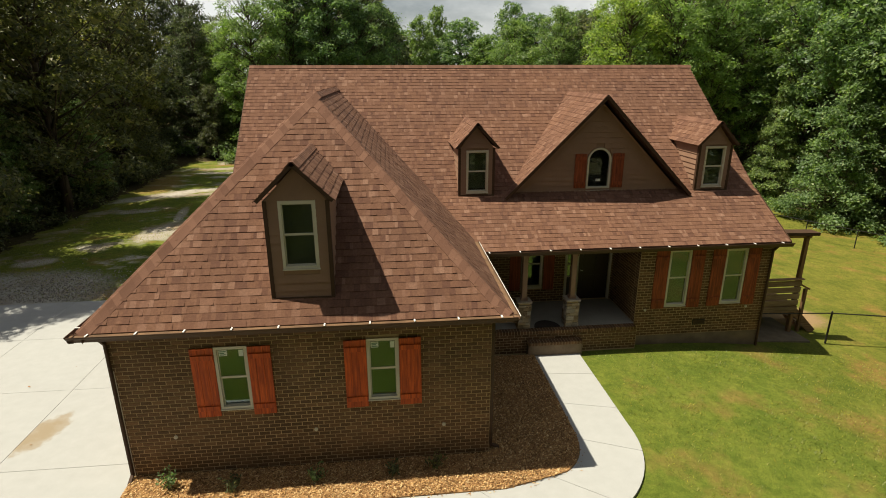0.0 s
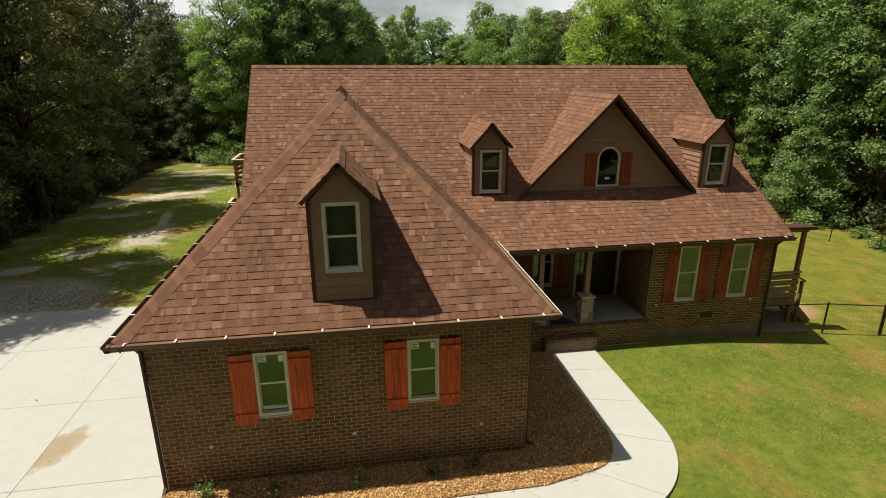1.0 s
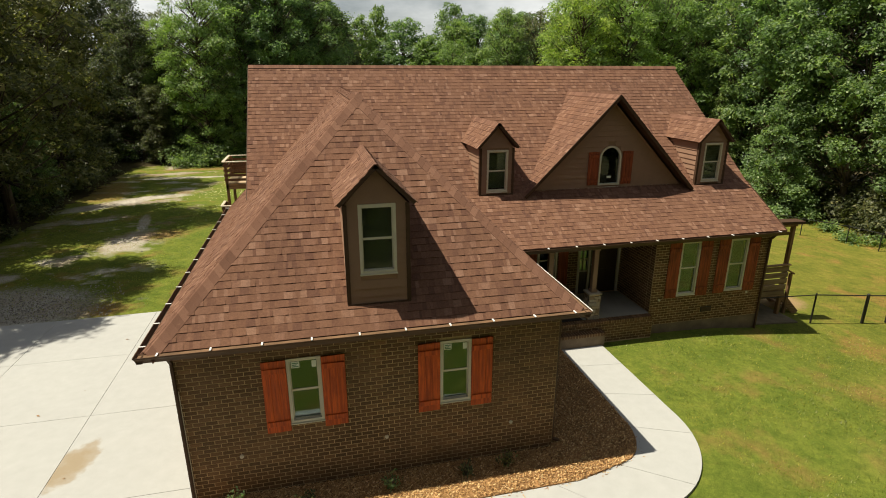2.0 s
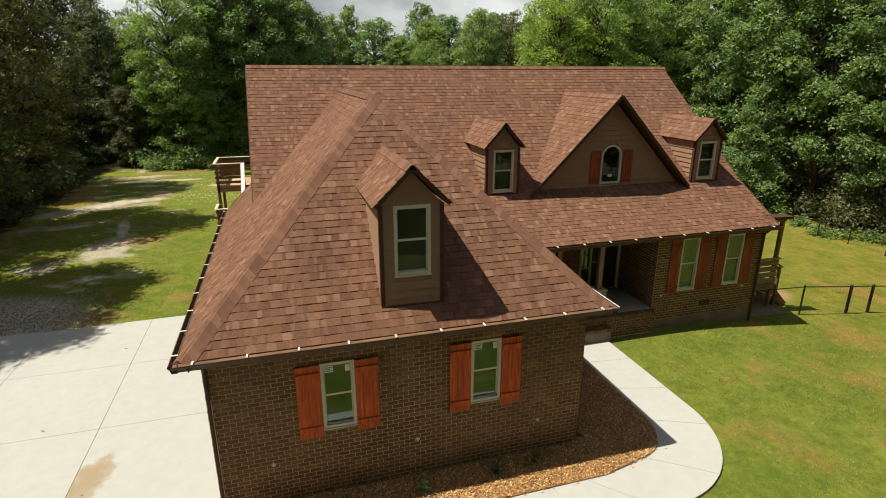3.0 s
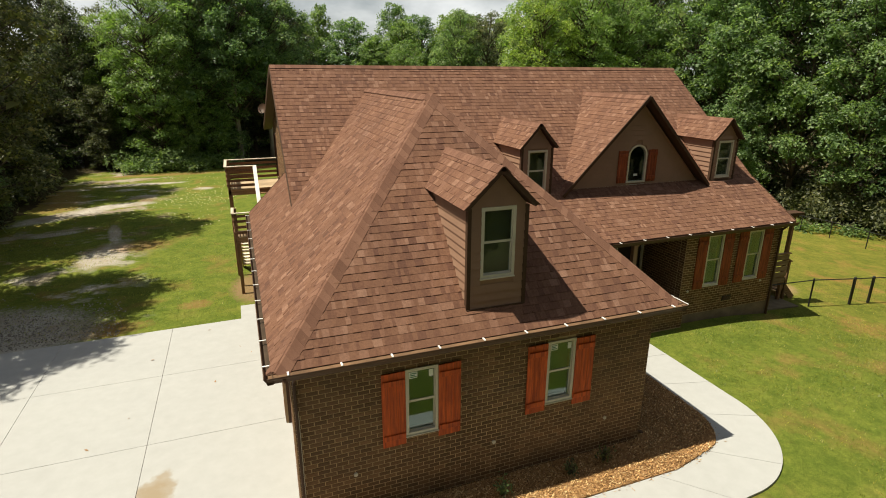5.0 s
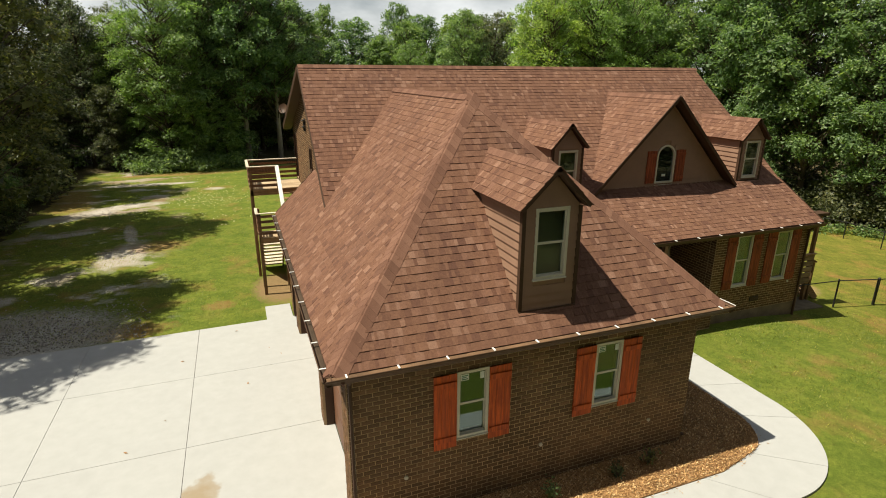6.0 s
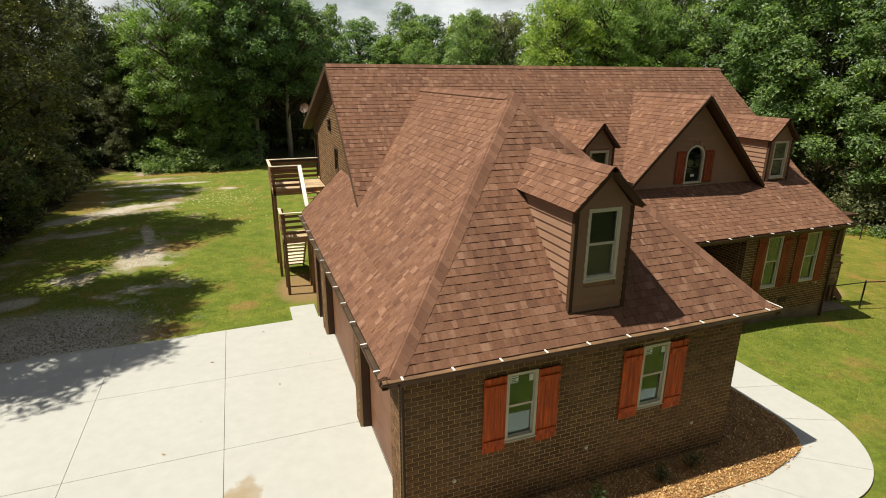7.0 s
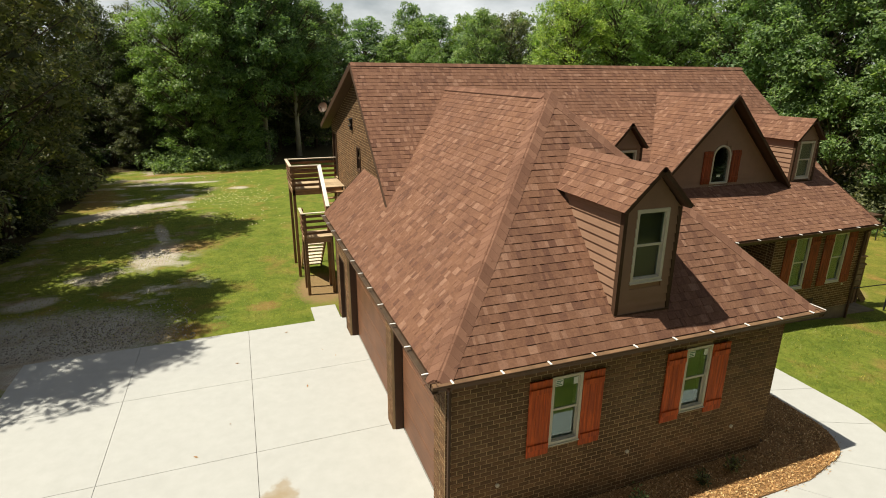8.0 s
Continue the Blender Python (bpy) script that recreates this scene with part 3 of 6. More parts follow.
def wing_roofs():
    r2 = math.hypot(1, WS)
    vl = WHALF * r2
    roof_plane("hip_roof", "triangular front hip of brown shingles", (WX0, WY0, WZ), (1, 0, 0), (0, 1, WS), [(0, 0), (2 * WHALF, 0), (WHALF, vl)], pieces=300)
    roof_plane("wing_roof", "sunlit brown shingle slope over the garage", (WX0, 19.0, WZ), (0, -1, 0), (1, 0, WS), [(0, 0), (19.0 - WY0, 0), (19.0 - WY0 - WHALF, vl), (0, vl)])
    roof_plane("wing_roof", "brown shingle slope falling to the porch", (WX1, WY0, WZ), (0, 1, 0), (-1, 0, WS), [(0, 0), (9.0, 0), (9.0, vl), (WHALF, vl)])
    apex = (WCX, WY0 + WHALF, WTOP)
    cap_run("hip_cap", (WX0, WY0, WZ), apex, (1, -1, 0), WS / math.sqrt(2), 0.20)
    cap_run("hip_cap", (WX1, WY0, WZ), apex, (1, 1, 0), WS / math.sqrt(2), 0.17)
    cap_run("ridge_cap", (WCX, WY0 + WHALF + 0.03, WTOP + 0.004), (WCX, 18.35, WTOP + 0.01), (1, 0, 0), 0.8, 0.14)


main_roofs()
wing_roofs()


# ---- walls ----
def wall(name, label, o, d, nrm, prof, z0, openings=(), thick=0.22, material=None, brick_from=None, pieces=0):
    """A wall from o along d (plan), its outer face towards nrm; prof: the top line as (along, height); openings: (from, to, sill, head)."""
    o, d, nrm = Vector((*o, 0)), Vector((*d, 0)), Vector((*nrm, 0))

    def top(u):
        for (a, za), (b, zb) in zip(prof, prof[1:]):
            if a - 1e-6 <= u <= b + 1e-6:
                return za + (zb - za) * (u - a) / (b - a)
        return prof[-1][1]

    cuts = sorted({round(p[0], 4) for p in prof} | {round(v, 4) for w in openings for v in w[:2]})
    mb = MB()
    for a, b in zip(cuts, cuts[1:]):
        holes = sorted([(w[2], w[3]) for w in openings if w[0] < (a + b) / 2 < w[1]])
        lo = z0
        for h0, h1 in holes + [(None, None)]:
            za, zb = (top(a), top(b)) if h0 is None else (h0, h0)
            if max(za, zb) > lo + 1e-4:
                pts = [o + d * a + Vector((0, 0, lo)), o + d * b + Vector((0, 0, lo)), o + d * b + Vector((0, 0, zb)), o + d * a + Vector((0, 0, za))]
                mb.solid(pts, -nrm * thick)
            lo = h1
    me = mb.mesh(name)
    bm = bmesh.new()
    bm.from_mesh(me)
    bmesh.ops.remove_doubles(bm, verts=bm.verts, dist=1e-4)
    bm.to_mesh(me)
    bm.free()
    ob = part(name, me, material or M_MORTAR, HOUSE, label)
    if brick_from is not None:
        BRICKWALLS.append((ob, o, d, nrm, cuts[-1], brick_from, top, openings, pieces))
    return ob


WING_WIN = [(-3.21, -2.63, 1.40, 2.68), (-0.50, 0.09, 1.42, 2.70)]
FRONT_WIN = [(7.53, 8.15, 1.12, 2.76), (9.15, 9.77, 1.14, 2.74)]
wall("wing_wall", "dark brown running-bond brick with buff mortar joints", (-5.03, 9.08), (1, 0), (0, -1), [(0, 3.25), (6.87, 3.25)], -0.12,
     [(a + 5.03, b + 5.03, c, e) for a, b, c, e in WING_WIN], brick_from=-0.03, pieces=300)
BRICKWALLS.append((BRICKWALLS[-1][0], Vector((-5.03, 9.085, 0)), Vector((0, 1, 0)), Vector((-1, 0, 0)), 0.215, -0.03, lambda u: 3.2, (), 0))
BRICKWALLS.append((BRICKWALLS[-1][0], Vector((1.84, 9.085, 0)), Vector((0, 1, 0)), Vector((1, 0, 0)), 0.215, -0.03, lambda u: 3.2, (), 0))
GARAGE_OPEN = [(9.58, 12.20, -0.12, 2.45), (12.62, 16.87, -0.12, 2.45), (17.36, 18.22, -0.12, 2.10)]
wall("garage_wall", "brown brick side wall with garage doorways", (-5.03, 9.302), (0, 1), (-1, 0), [(0, 3.25), (9.5, 3.25)], -0.12,
     [(a - 9.302, b - 9.302, c, e) for a, b, c, e in GARAGE_OPEN], brick_from=-0.03)
wall("wing_wall", "brown brick return wall beside the porch", (1.84, 9.302), (0, 1), (1, 0), [(0, 3.25), (5.9, 3.25)], -0.12, brick_from=-0.03)
wall("wing_wall", "brown brick back wall of the garage", (-5.03, 18.802), (1, 0), (0, 1), [(0, 3.25), (1.25, 4.55)], -0.12, brick_from=-0.03)
wall("front_wall", "brown brick front wall with tall windows", (6.72, 13.27), (1, 0), (0, -1), [(0, 3.0), (3.83, 3.0)], -0.75,
     [(a - 6.72, b - 6.72, c, e) for a, b, c, e in FRONT_WIN], brick_from=0.24)
wall("porch_wall", "shaded brown brick wall at the back of the porch", (1.862, 15.0), (1, 0), (0, -1), [(0, 4.0), (4.88, 4.0)], -0.12,
     [(2.02, 2.66, 1.12, 2.62), (3.36, 4.80, 0.66, 2.72)], brick_from=0.66)
wall("porch_wall", "brown brick cheek wall of the porch", (6.72, 13.492), (0, 1), (-1, 0), [(0, 3.05), (1.72, 3.9)], -0.12, brick_from=0.66)
BRICKWALLS.append((BRICKWALLS[-1][0], Vector((6.72, 13.275, 0)), Vector((0, 1, 0)), Vector((-1, 0, 0)), 0.215, 0.66, lambda u: 3.0, (), 0))
wall("end_wall", "brown brick end wall with a clipped gable", (10.55, 13.492), (0, 1), (1, 0), [(0, 3.05), (1.46, main_z(14.95) - 0.12), (5.5, 7.4), (11.3, 5.45)], -1.4, brick_from=None)
GABLE_OPEN = [(19.42 - 15.0, 19.94 - 15.0, 4.30, 5.06), (23.72 - 15.0, 24.58 - 15.0, 3.32, 5.10)]
wall("gable_wall", "sunlit brown brick gable wall with pale mortar", (-4.0, 15.0), (0, 1), (-1, 0), [(0, main_z(15.0) - 0.12), (4.0, 7.42), (9.8, 5.45)], -0.12,
     GABLE_OPEN, brick_from=-0.03)
wall("back_wall", "brown brick back wall", (-3.78, 24.8), (1, 0), (0, 1), [(0, 5.45), (14.1, 5.45)], -1.4)

pg = MB()
pg.box(6.725, 10.545, 13.262, 13.269, -0.7, 0.235)
part("foundation", pg, M_PARGE, HOUSE, "dull grey-brown parged foundation band")
# plain rooms behind the glass
fl = MB()
fl.box(-4.79, 1.62, 9.31, 18.58, -0.1, 0.015)
part("garage_floor", fl, M_CONC, HOUSE)
fl = MB()
fl.box(-3.75, 10.08, 15.23, 23.87, 0.5, 0.62)
part("house_floor", fl, M_DARK, HOUSE)
fl = MB()
fl.box(6.95, 10.08, 13.5, 15.22, 0.5, 0.62)
part("house_floor", fl, M_DARK, HOUSE)
# two pale panels, added inside to lighten the panes before them
fl = MB()
fl.box(-4.75, 1.60, 10.02, 10.10, 0.02, 2.945)
part("pale_backing", fl, M_ROOMWALL, HOUSE)
fl = MB()
fl.box(6.96, 10.30, 14.05, 14.13, 0.625, 2.80)
part("pale_backing", fl, M_ROOMWALL, HOUSE)
fl = MB()
fl.box(-4.80, 1.62, 9.31, 18.58, 2.95, 3.05)
part("garage_ceiling", fl, M_ROOMWALL, HOUSE)


def porch():
    b = MB()
    b.box(1.85, 6.715, 13.26, 14.995, 0.54, 0.65)
    part("porch_floor", b, M_PORCH, HOUSE, "grey concrete porch floor with deep shade put into its colour", bevel=0.004)
    b = MB()
    b.box(1.85, 6.715, 13.05, 13.25, -0.2, 0.545)
    ob = part("porch_base", b, M_MORTAR, HOUSE, "brown brick porch foundation")
    BRICKWALLS.append((ob, Vector((1.85, 13.05, 0)), Vector((1, 0, 0)), Vector((0, -1, 0)), 4.86, -0.006, lambda u: 0.55, (), 0))
    # bricks on edge along the porch and on the one step
    br = MB()
    br.box(-0.034, 0.034, 0.0, 0.215, -0.092, 0.0)
    me = br.mesh("brick", 0.004)
    me.materials.append(M_BRICK)

    def edge_course(name, label, x0, x1, y0, z):
        b = MB()
        b.box(x0, x1, y0 + 0.012, y0 + 0.205, z - 0.095, z - 0.012)
        ed = part(name, b, M_MORTAR, HOUSE, label)
        n = int((x1 - x0) / 0.081)
        for i in range(n):
            o = part("brick", me, M_BRICK, ed)
            o.matrix_basis = Matrix.Translation((x0 + (x1 - x0) * (i + 0.5) / n, y0, z))

    edge_course("porch_edging", "row of bricks on edge along the porch", 1.88, 6.70, 13.035, 0.648)
    b = MB()
    b.box(3.62, 5.12, 12.85, 13.036, -0.1, 0.31)
    part("step", b, M_PARGE, HOUSE, "porch step with a plain riser")
    edge_course("step_edging", "row of bricks on edge on the step", 3.62, 5.12, 12.82, 0.405)
    # stone piers with timber posts
    for px in (3.56, 4.90):
        core = MB()
        core.box(px - 0.15, px + 0.15, 13.22, 13.52, 0.65, 1.40)
        pier = part("stone_pier", core, M_MORTAR, HOUSE, "stacked tan fieldstone pier")
        rng = random.Random(int(px * 100))
        z = 0.655
        while z < 1.36:
            h = rng.uniform(0.07, 0.13)
            for side in range(4):
                a = -0.175
                while a < 0.15:
                    w = min(rng.uniform(0.10, 0.24), 0.175 - a)
                    if w < 0.04:
                        break
                    s = MB()
                    pr = rng.uniform(0.018, 0.04)
                    m = Matrix.Translation((px, 13.37, 0)) @ Matrix.Rotation(side * math.pi / 2, 4, "Z")
                    s.box(a + 0.004, a + w - 0.004, -0.15 - pr, -0.148, z, min(z + h - 0.008, 1.40), m)
                    part("stone", s, M_STONE, pier, bevel=0.007)
                    a += w
            z += h
        cp = MB()
        cp.box(px - 0.20, px + 0.20, 13.17, 13.57, 1.401, 1.45)
        part("capstone", cp, M_STONE, pier, bevel=0.01)
        po = MB()
        po.box(px - 0.068, px + 0.068, 13.30, 13.436, 1.452, 2.78)
        part("porch_post", po, M_SIDING, HOUSE, "square painted timber porch post", bevel=0.006)
        po = MB()
        po.box(px - 0.09, px + 0.09, 13.278, 13.458, 1.451, 1.53)
        part("post_collar", po, M_SIDING, HOUSE, bevel=0.004)
        po = MB()
        po.box(px - 0.09, px + 0.09, 13.278, 13.458, 2.68, 2.781)
        part("post_collar", po, M_SIDING, HOUSE, bevel=0.004)
    bm_ = MB()
    bm_.box(1.85, 6.71, 13.28, 13.50, 2.782, 3.0)
    part("porch_beam", bm_, M_TRIM, HOUSE, "dark brown boxed porch beam")
    so = MB()
    so.box(1.85, 6.71, 13.51, 14.98, 2.92, 2.96)
    part("porch_ceiling", so, M_TRIM, HOUSE)


porch()


# ---- windows, shutters, doors ----
FRONT, LEFT = 0.0, -90.0


def window(m, w, h, label, reach=0.0, labels=False, arch=False, material=None):
    """A double-hung window; m puts its lower middle on the wall's face, x to the right and y into the wall."""
    mat = material or M_WHITE
    f = 0.050
    mb = MB()
    if arch:
        r = w / 2
        ring_o = [(-r, 0)] + [(r * math.cos(a), h - r + r * math.sin(a)) for a in [math.pi - math.pi * i / 16 for i in range(17)]] + [(r, 0)]
        ri = r - f
        ring_i = [(-ri, f)] + [(ri * math.cos(a), h - r + ri * math.sin(a)) for a in [math.pi - math.pi * i / 16 for i in range(17)]] + [(ri, f)]
        for i in range(len(ring_o)):
            j = (i + 1) % len(ring_o)
            mb.solid([(ring_o[i][0], -0.035, ring_o[i][1]), (ring_o[j][0], -0.035, ring_o[j][1]), (ring_i[j][0], -0.035, ring_i[j][1]), (ring_i[i][0], -0.035, ring_i[i][1])], (0, 0.10, 0))
    else:
        mb.box(-w / 2, -w / 2 + f, -0.03, 0.08, 0, h)
        mb.box(w / 2 - f, w / 2, -0.03, 0.08, 0, h)
        mb.box(-w / 2 + f, w / 2 - f, -0.03, 0.08, h - f, h)
        mb.box(-w / 2 + f, w / 2 - f, -0.03, 0.08, 0, f)
    win = part("window", mb, mat, HOUSE, label)
    win.matrix_basis = m

    def sub(name, b, material, lab="", bevel=0.0):
        o = part(name, b, material, win, lab, bevel)
        o.matrix_basis = m
        return o

    if arch:
        g = MB()
        g.solid([(x, 0.03, z) for x, z in ring_i], (0, 0.006, 0))
        sub("pane", g, M_GLASS).visible_shadow = False
        b = MB()
        b.box(-0.055, 0.085, 0.020, 0.026, 0.20, 0.27)
        sub("sticker", b, M_STICKER, "white paper product label")
        return win
    x0, x1, mid, s = -w / 2 + f, w / 2 - f, h * 0.5, 0.020
    for lo, hi, dy in ((mid - s / 2, h - f, 0.0), (f, mid + s / 2, 0.028)):
        b = MB()
        y0, y1 = 0.0 + dy, 0.026 + dy
        b.box(x0 + 0.002, x0 + s, y0, y1, lo, hi)
        b.box(x1 - s, x1 - 0.002, y0, y1, lo, hi)
        b.box(x0 + s, x1 - s, y0, y1, lo, lo + (0.04 if dy == 0 else s))
        b.box(x0 + s, x1 - s, y0, y1, hi - s, hi)
        sub("sash", b, mat)
        g = MB()
        g.box(x0 + s, x1 - s, y0 + 0.010, y0 + 0.016, lo + s, hi - s)
        sub("pane", g, M_GLASS).visible_shadow = False
    sl = MB()
    sl.box(-w / 2 - 0.01, w / 2 + 0.01, -0.05, 0.0, -0.025, -0.001)
    sub("sill", sl, mat, bevel=0.005)
    if labels:
        b = MB()
        b.box(x0 + s + 0.008, x0 + s + 0.15, 0.004, 0.009, h - f - s - 0.13, h - f - s - 0.012)
        sub("sticker", b, M_STICKER, "white paper product label")
        b = MB()
        for k in range(3):
            b.box(x0 + s + 0.024, x0 + s + 0.135 - 0.03 * (k == 1), 0.001, 0.0035, h - f - s - 0.112 + k * 0.032, h - f - s - 0.096 + k * 0.032)
        sub("print", b, M_PRINT)
        b = MB()
        b.box(x1 - s - 0.085, x1 - s - 0.008, 0.004, 0.009, h - f - s - 0.145, h - f - s - 0.02)
        sub("sticker", b, M_STICKER)
    return win


def shutter(m, w, h, battens=True, wood=None):
    """A board and batten shutter standing on its lower middle."""
    wood = wood or M_CEDAR
    back = MB()
    back.box(-w / 2 + 0.01, w / 2 - 0.01, -0.014, -0.001, 0.01, h - 0.01)
    sh = part("shutter", back, wood, HOUSE, "red-orange stained cedar board shutter" if wood is M_CEDAR else "red cedar board shutter with shade put into its colour")
    sh.matrix_basis = m
    n = 3
    rng = random.Random(int(h * 1000))
    for i in range(n):
        b = MB()
        dz = rng.uniform(-0.006, 0.006)
        b.box(-w / 2 + w * i / n + 0.0015, -w / 2 + w * (i + 1) / n - 0.0015, -0.032, -0.015, dz, h + dz)
        o = part("board", b, wood, sh, bevel=0.003)
        o.matrix_basis = m
    for z in (h * 0.13, h * 0.87) if battens else ():
        b = MB()
        b.box(-w / 2 + 0.012, w / 2 - 0.012, -0.054, -0.033, z - 0.05, z + 0.05)
        o = part("batten", b, wood, sh, bevel=0.004)
        o.matrix_basis = m
    return sh


for a, b, c, e in WING_WIN:
    window(pose((a + b) / 2, 9.08, c), b - a, e - c, "white vinyl double-hung window with paper labels", labels=True)
    shutter(pose(a - 0.21, 9.07, c - 0.14), 0.41, e - c + 0.13)
    shutter(pose(b + 0.21, 9.07, c - 0.14), 0.41, e - c + 0.13)
for a, b, c, e in FRONT_WIN:
    window(pose((a + b) / 2, 13.27, c), b - a, e - c, "tall white double-hung window in brick")
    shutter(pose(a - 0.20, 13.26, c - 0.06), 0.38, e - c + 0.06, True, M_CEDAR_SHADE)
    shutter(pose(b + 0.20, 13.26, c - 0.06), 0.38, e - c + 0.06, True, M_CEDAR_SHADE)
window(pose(4.20, 15.0, 1.12), 0.64, 1.50, "white window in the shade of the porch")
shutter(pose(3.68, 14.99, 1.05), 0.32, 1.56, False, M_CEDAR_SHADE)
shutter(pose(4.72, 14.99, 1.05), 0.32, 1.56, False, M_CEDAR_SHADE)
window(pose(-4.0, 19.68, 4.30, 0, 0, LEFT), 0.52, 0.76, "narrow dark-framed window in the gable", material=M_TRIM)


def entry():
    """Front doorway: sidelight with muntins beside a dark door."""
    x0, x1, y = 5.222, 6.662, 15.0
    b = MB()
    b.box(x0, x0 + 0.07, y - 0.02, y + 0.1, 0.66, 2.72)
    b.box(x1 - 0.07, x1, y - 0.02, y + 0.1, 0.66, 2.72)
    b.box(x0 + 0.07, x1 - 0.07, y - 0.02, y + 0.1, 2.64, 2.72)
    b.box(x0 + 0.36, x0 + 0.42, y - 0.02, y + 0.1, 0.66, 2.64)
    en = part("entry_frame", b, M_WHITE, HOUSE, "white painted entry frame with sidelight")
    b = MB()
    b.box(x0 + 0.07, x0 + 0.36, y + 0.03, y + 0.07, 0.66, 1.40)
    part("sidelight_panel", b, M_DOOR, en)
    b = MB()
    for k in range(4):
        z = 1.40 + 0.40 * k
        b.box(x0 + 0.07, x0 + 0.36, y + 0.03, y + 0.06, z, z + 0.03)
    b.box(x0 + 0.20, x0 + 0.225, y + 0.03, y + 0.06, 1.43, 2.6)
    part("muntin", b, M_WHITE, en)
    b = MB()
    b.box(x0 + 0.072, x0 + 0.358, y + 0.062, y + 0.068, 1.40, 2.62)
    part("pane", b, M_GLASS, en)
    b = MB()
    b.box(x0 + 0.425, x1 - 0.075, y + 0.04, y + 0.085, 0.67, 2.63)
    d = part("front_door", b, M_DOOR, HOUSE, "dark stained front door", bevel=0.004)
    b = MB()
    for zx in ((0.80, 1.45), (1.62, 2.5)):
        b.box(x0 + 0.56, x0 + 0.94, y + 0.028, y + 0.041, *zx)
        b.box(x0 + 0.98, x1 - 0.18, y + 0.028, y + 0.041, *zx)
    part("door_panel", b, M_DOOR, d)
    b = MB()
    b.tube([(x0 + 0.50, y + 0.03, 1.62), (x0 + 0.50, y - 0.02, 1.62), (x0 + 0.56, y - 0.025, 1.62)], [0.012, 0.012, 0.01], 8)
    part("handle", b, M_METAL, d)


entry()


def garage_door(y0, y1, h, sections):
    b = MB()
    b.box(-4.775, -4.74, y0 + 0.01, y1 - 0.01, 0.02, h)
    d = part("garage_door", b, M_DOORWOOD, HOUSE, "flat red-brown sectional garage door")
    for k in range(sections):
        z0, z1 = 0.025 + (h - 0.03) * k / sections, 0.02 + (h - 0.03) * (k + 1) / sections - 0.012
        p = MB()
        p.box(-4.80, -4.776, y0 + 0.015, y1 - 0.015, z0, z1)
        part("panel", p, M_DOORWOOD, d, bevel=0.004)
    for ya in (y0, y1 - 0.02):
        t = MB()
        t.box(-4.98, -4.81, ya, ya + 0.02, 0, h)
        part("jamb", t, M_TRIM, d)


garage_door(9.58, 12.20, 2.449, 4)
garage_door(12.62, 16.87, 2.449, 4)
b = MB()
b.box(-4.86, -4.82, 17.42, 18.16, 0.02, 2.04)
sd = part("side_door", b, M_DOOR, HOUSE, "brown steel service door", bevel=0.004)
for q in ((17.36, 17.42, 0, 2.099), (18.16, 18.22, 0, 2.099), (17.42, 18.16, 2.04, 2.099)):
    b = MB()
    b.box(-5.045, -4.82, *q)
    part("jamb", b, M_TRIM, sd)
b = MB()
b.box(-3.96, -3.91, 23.77, 24.53, 3.34, 5.05)
gd = part("deck_door", b, M_DOOR, HOUSE, "dark door opening on to the deck", bevel=0.004)
for q in ((23.72, 23.77, 3.32, 5.10), (24.53, 24.58, 3.32, 5.10), (23.77, 24.53, 5.05, 5.10)):
    b = MB()
    b.box(-4.03, -3.90, *q)
    part("jamb", b, M_TRIM, gd)


# ---- dormers and the front gable ----
def lap_boards(core, m, rows, z0, z1, step=0.148):
    """Lap siding on a face: rows(z) gives the spans (from, to) at that height in m's x, y into the wall."""
    z = z0
    while z < z1 - 0.02:
        top = min(z + step - 0.004, z1)
        for a, b, a2, b2 in rows(z, top):
            if b - a < 0.02:
                continue
            w = MB()
            w.v = [(a, -0.034, z), (b, -0.034, z), (b, 0.004, z), (a, 0.004, z), (a2, -0.010, top), (b2, -0.010, top), (b2, 0.004, top), (a2, 0.004, top)]
            w.f = [(0, 1, 5, 4), (0, 3, 2, 1), (0, 4, 7, 3), (1, 2, 6, 5), (4, 5, 6, 7)]
            o = part("siding_board", w, M_SIDING, core)
            o.matrix_basis = m
        z += step


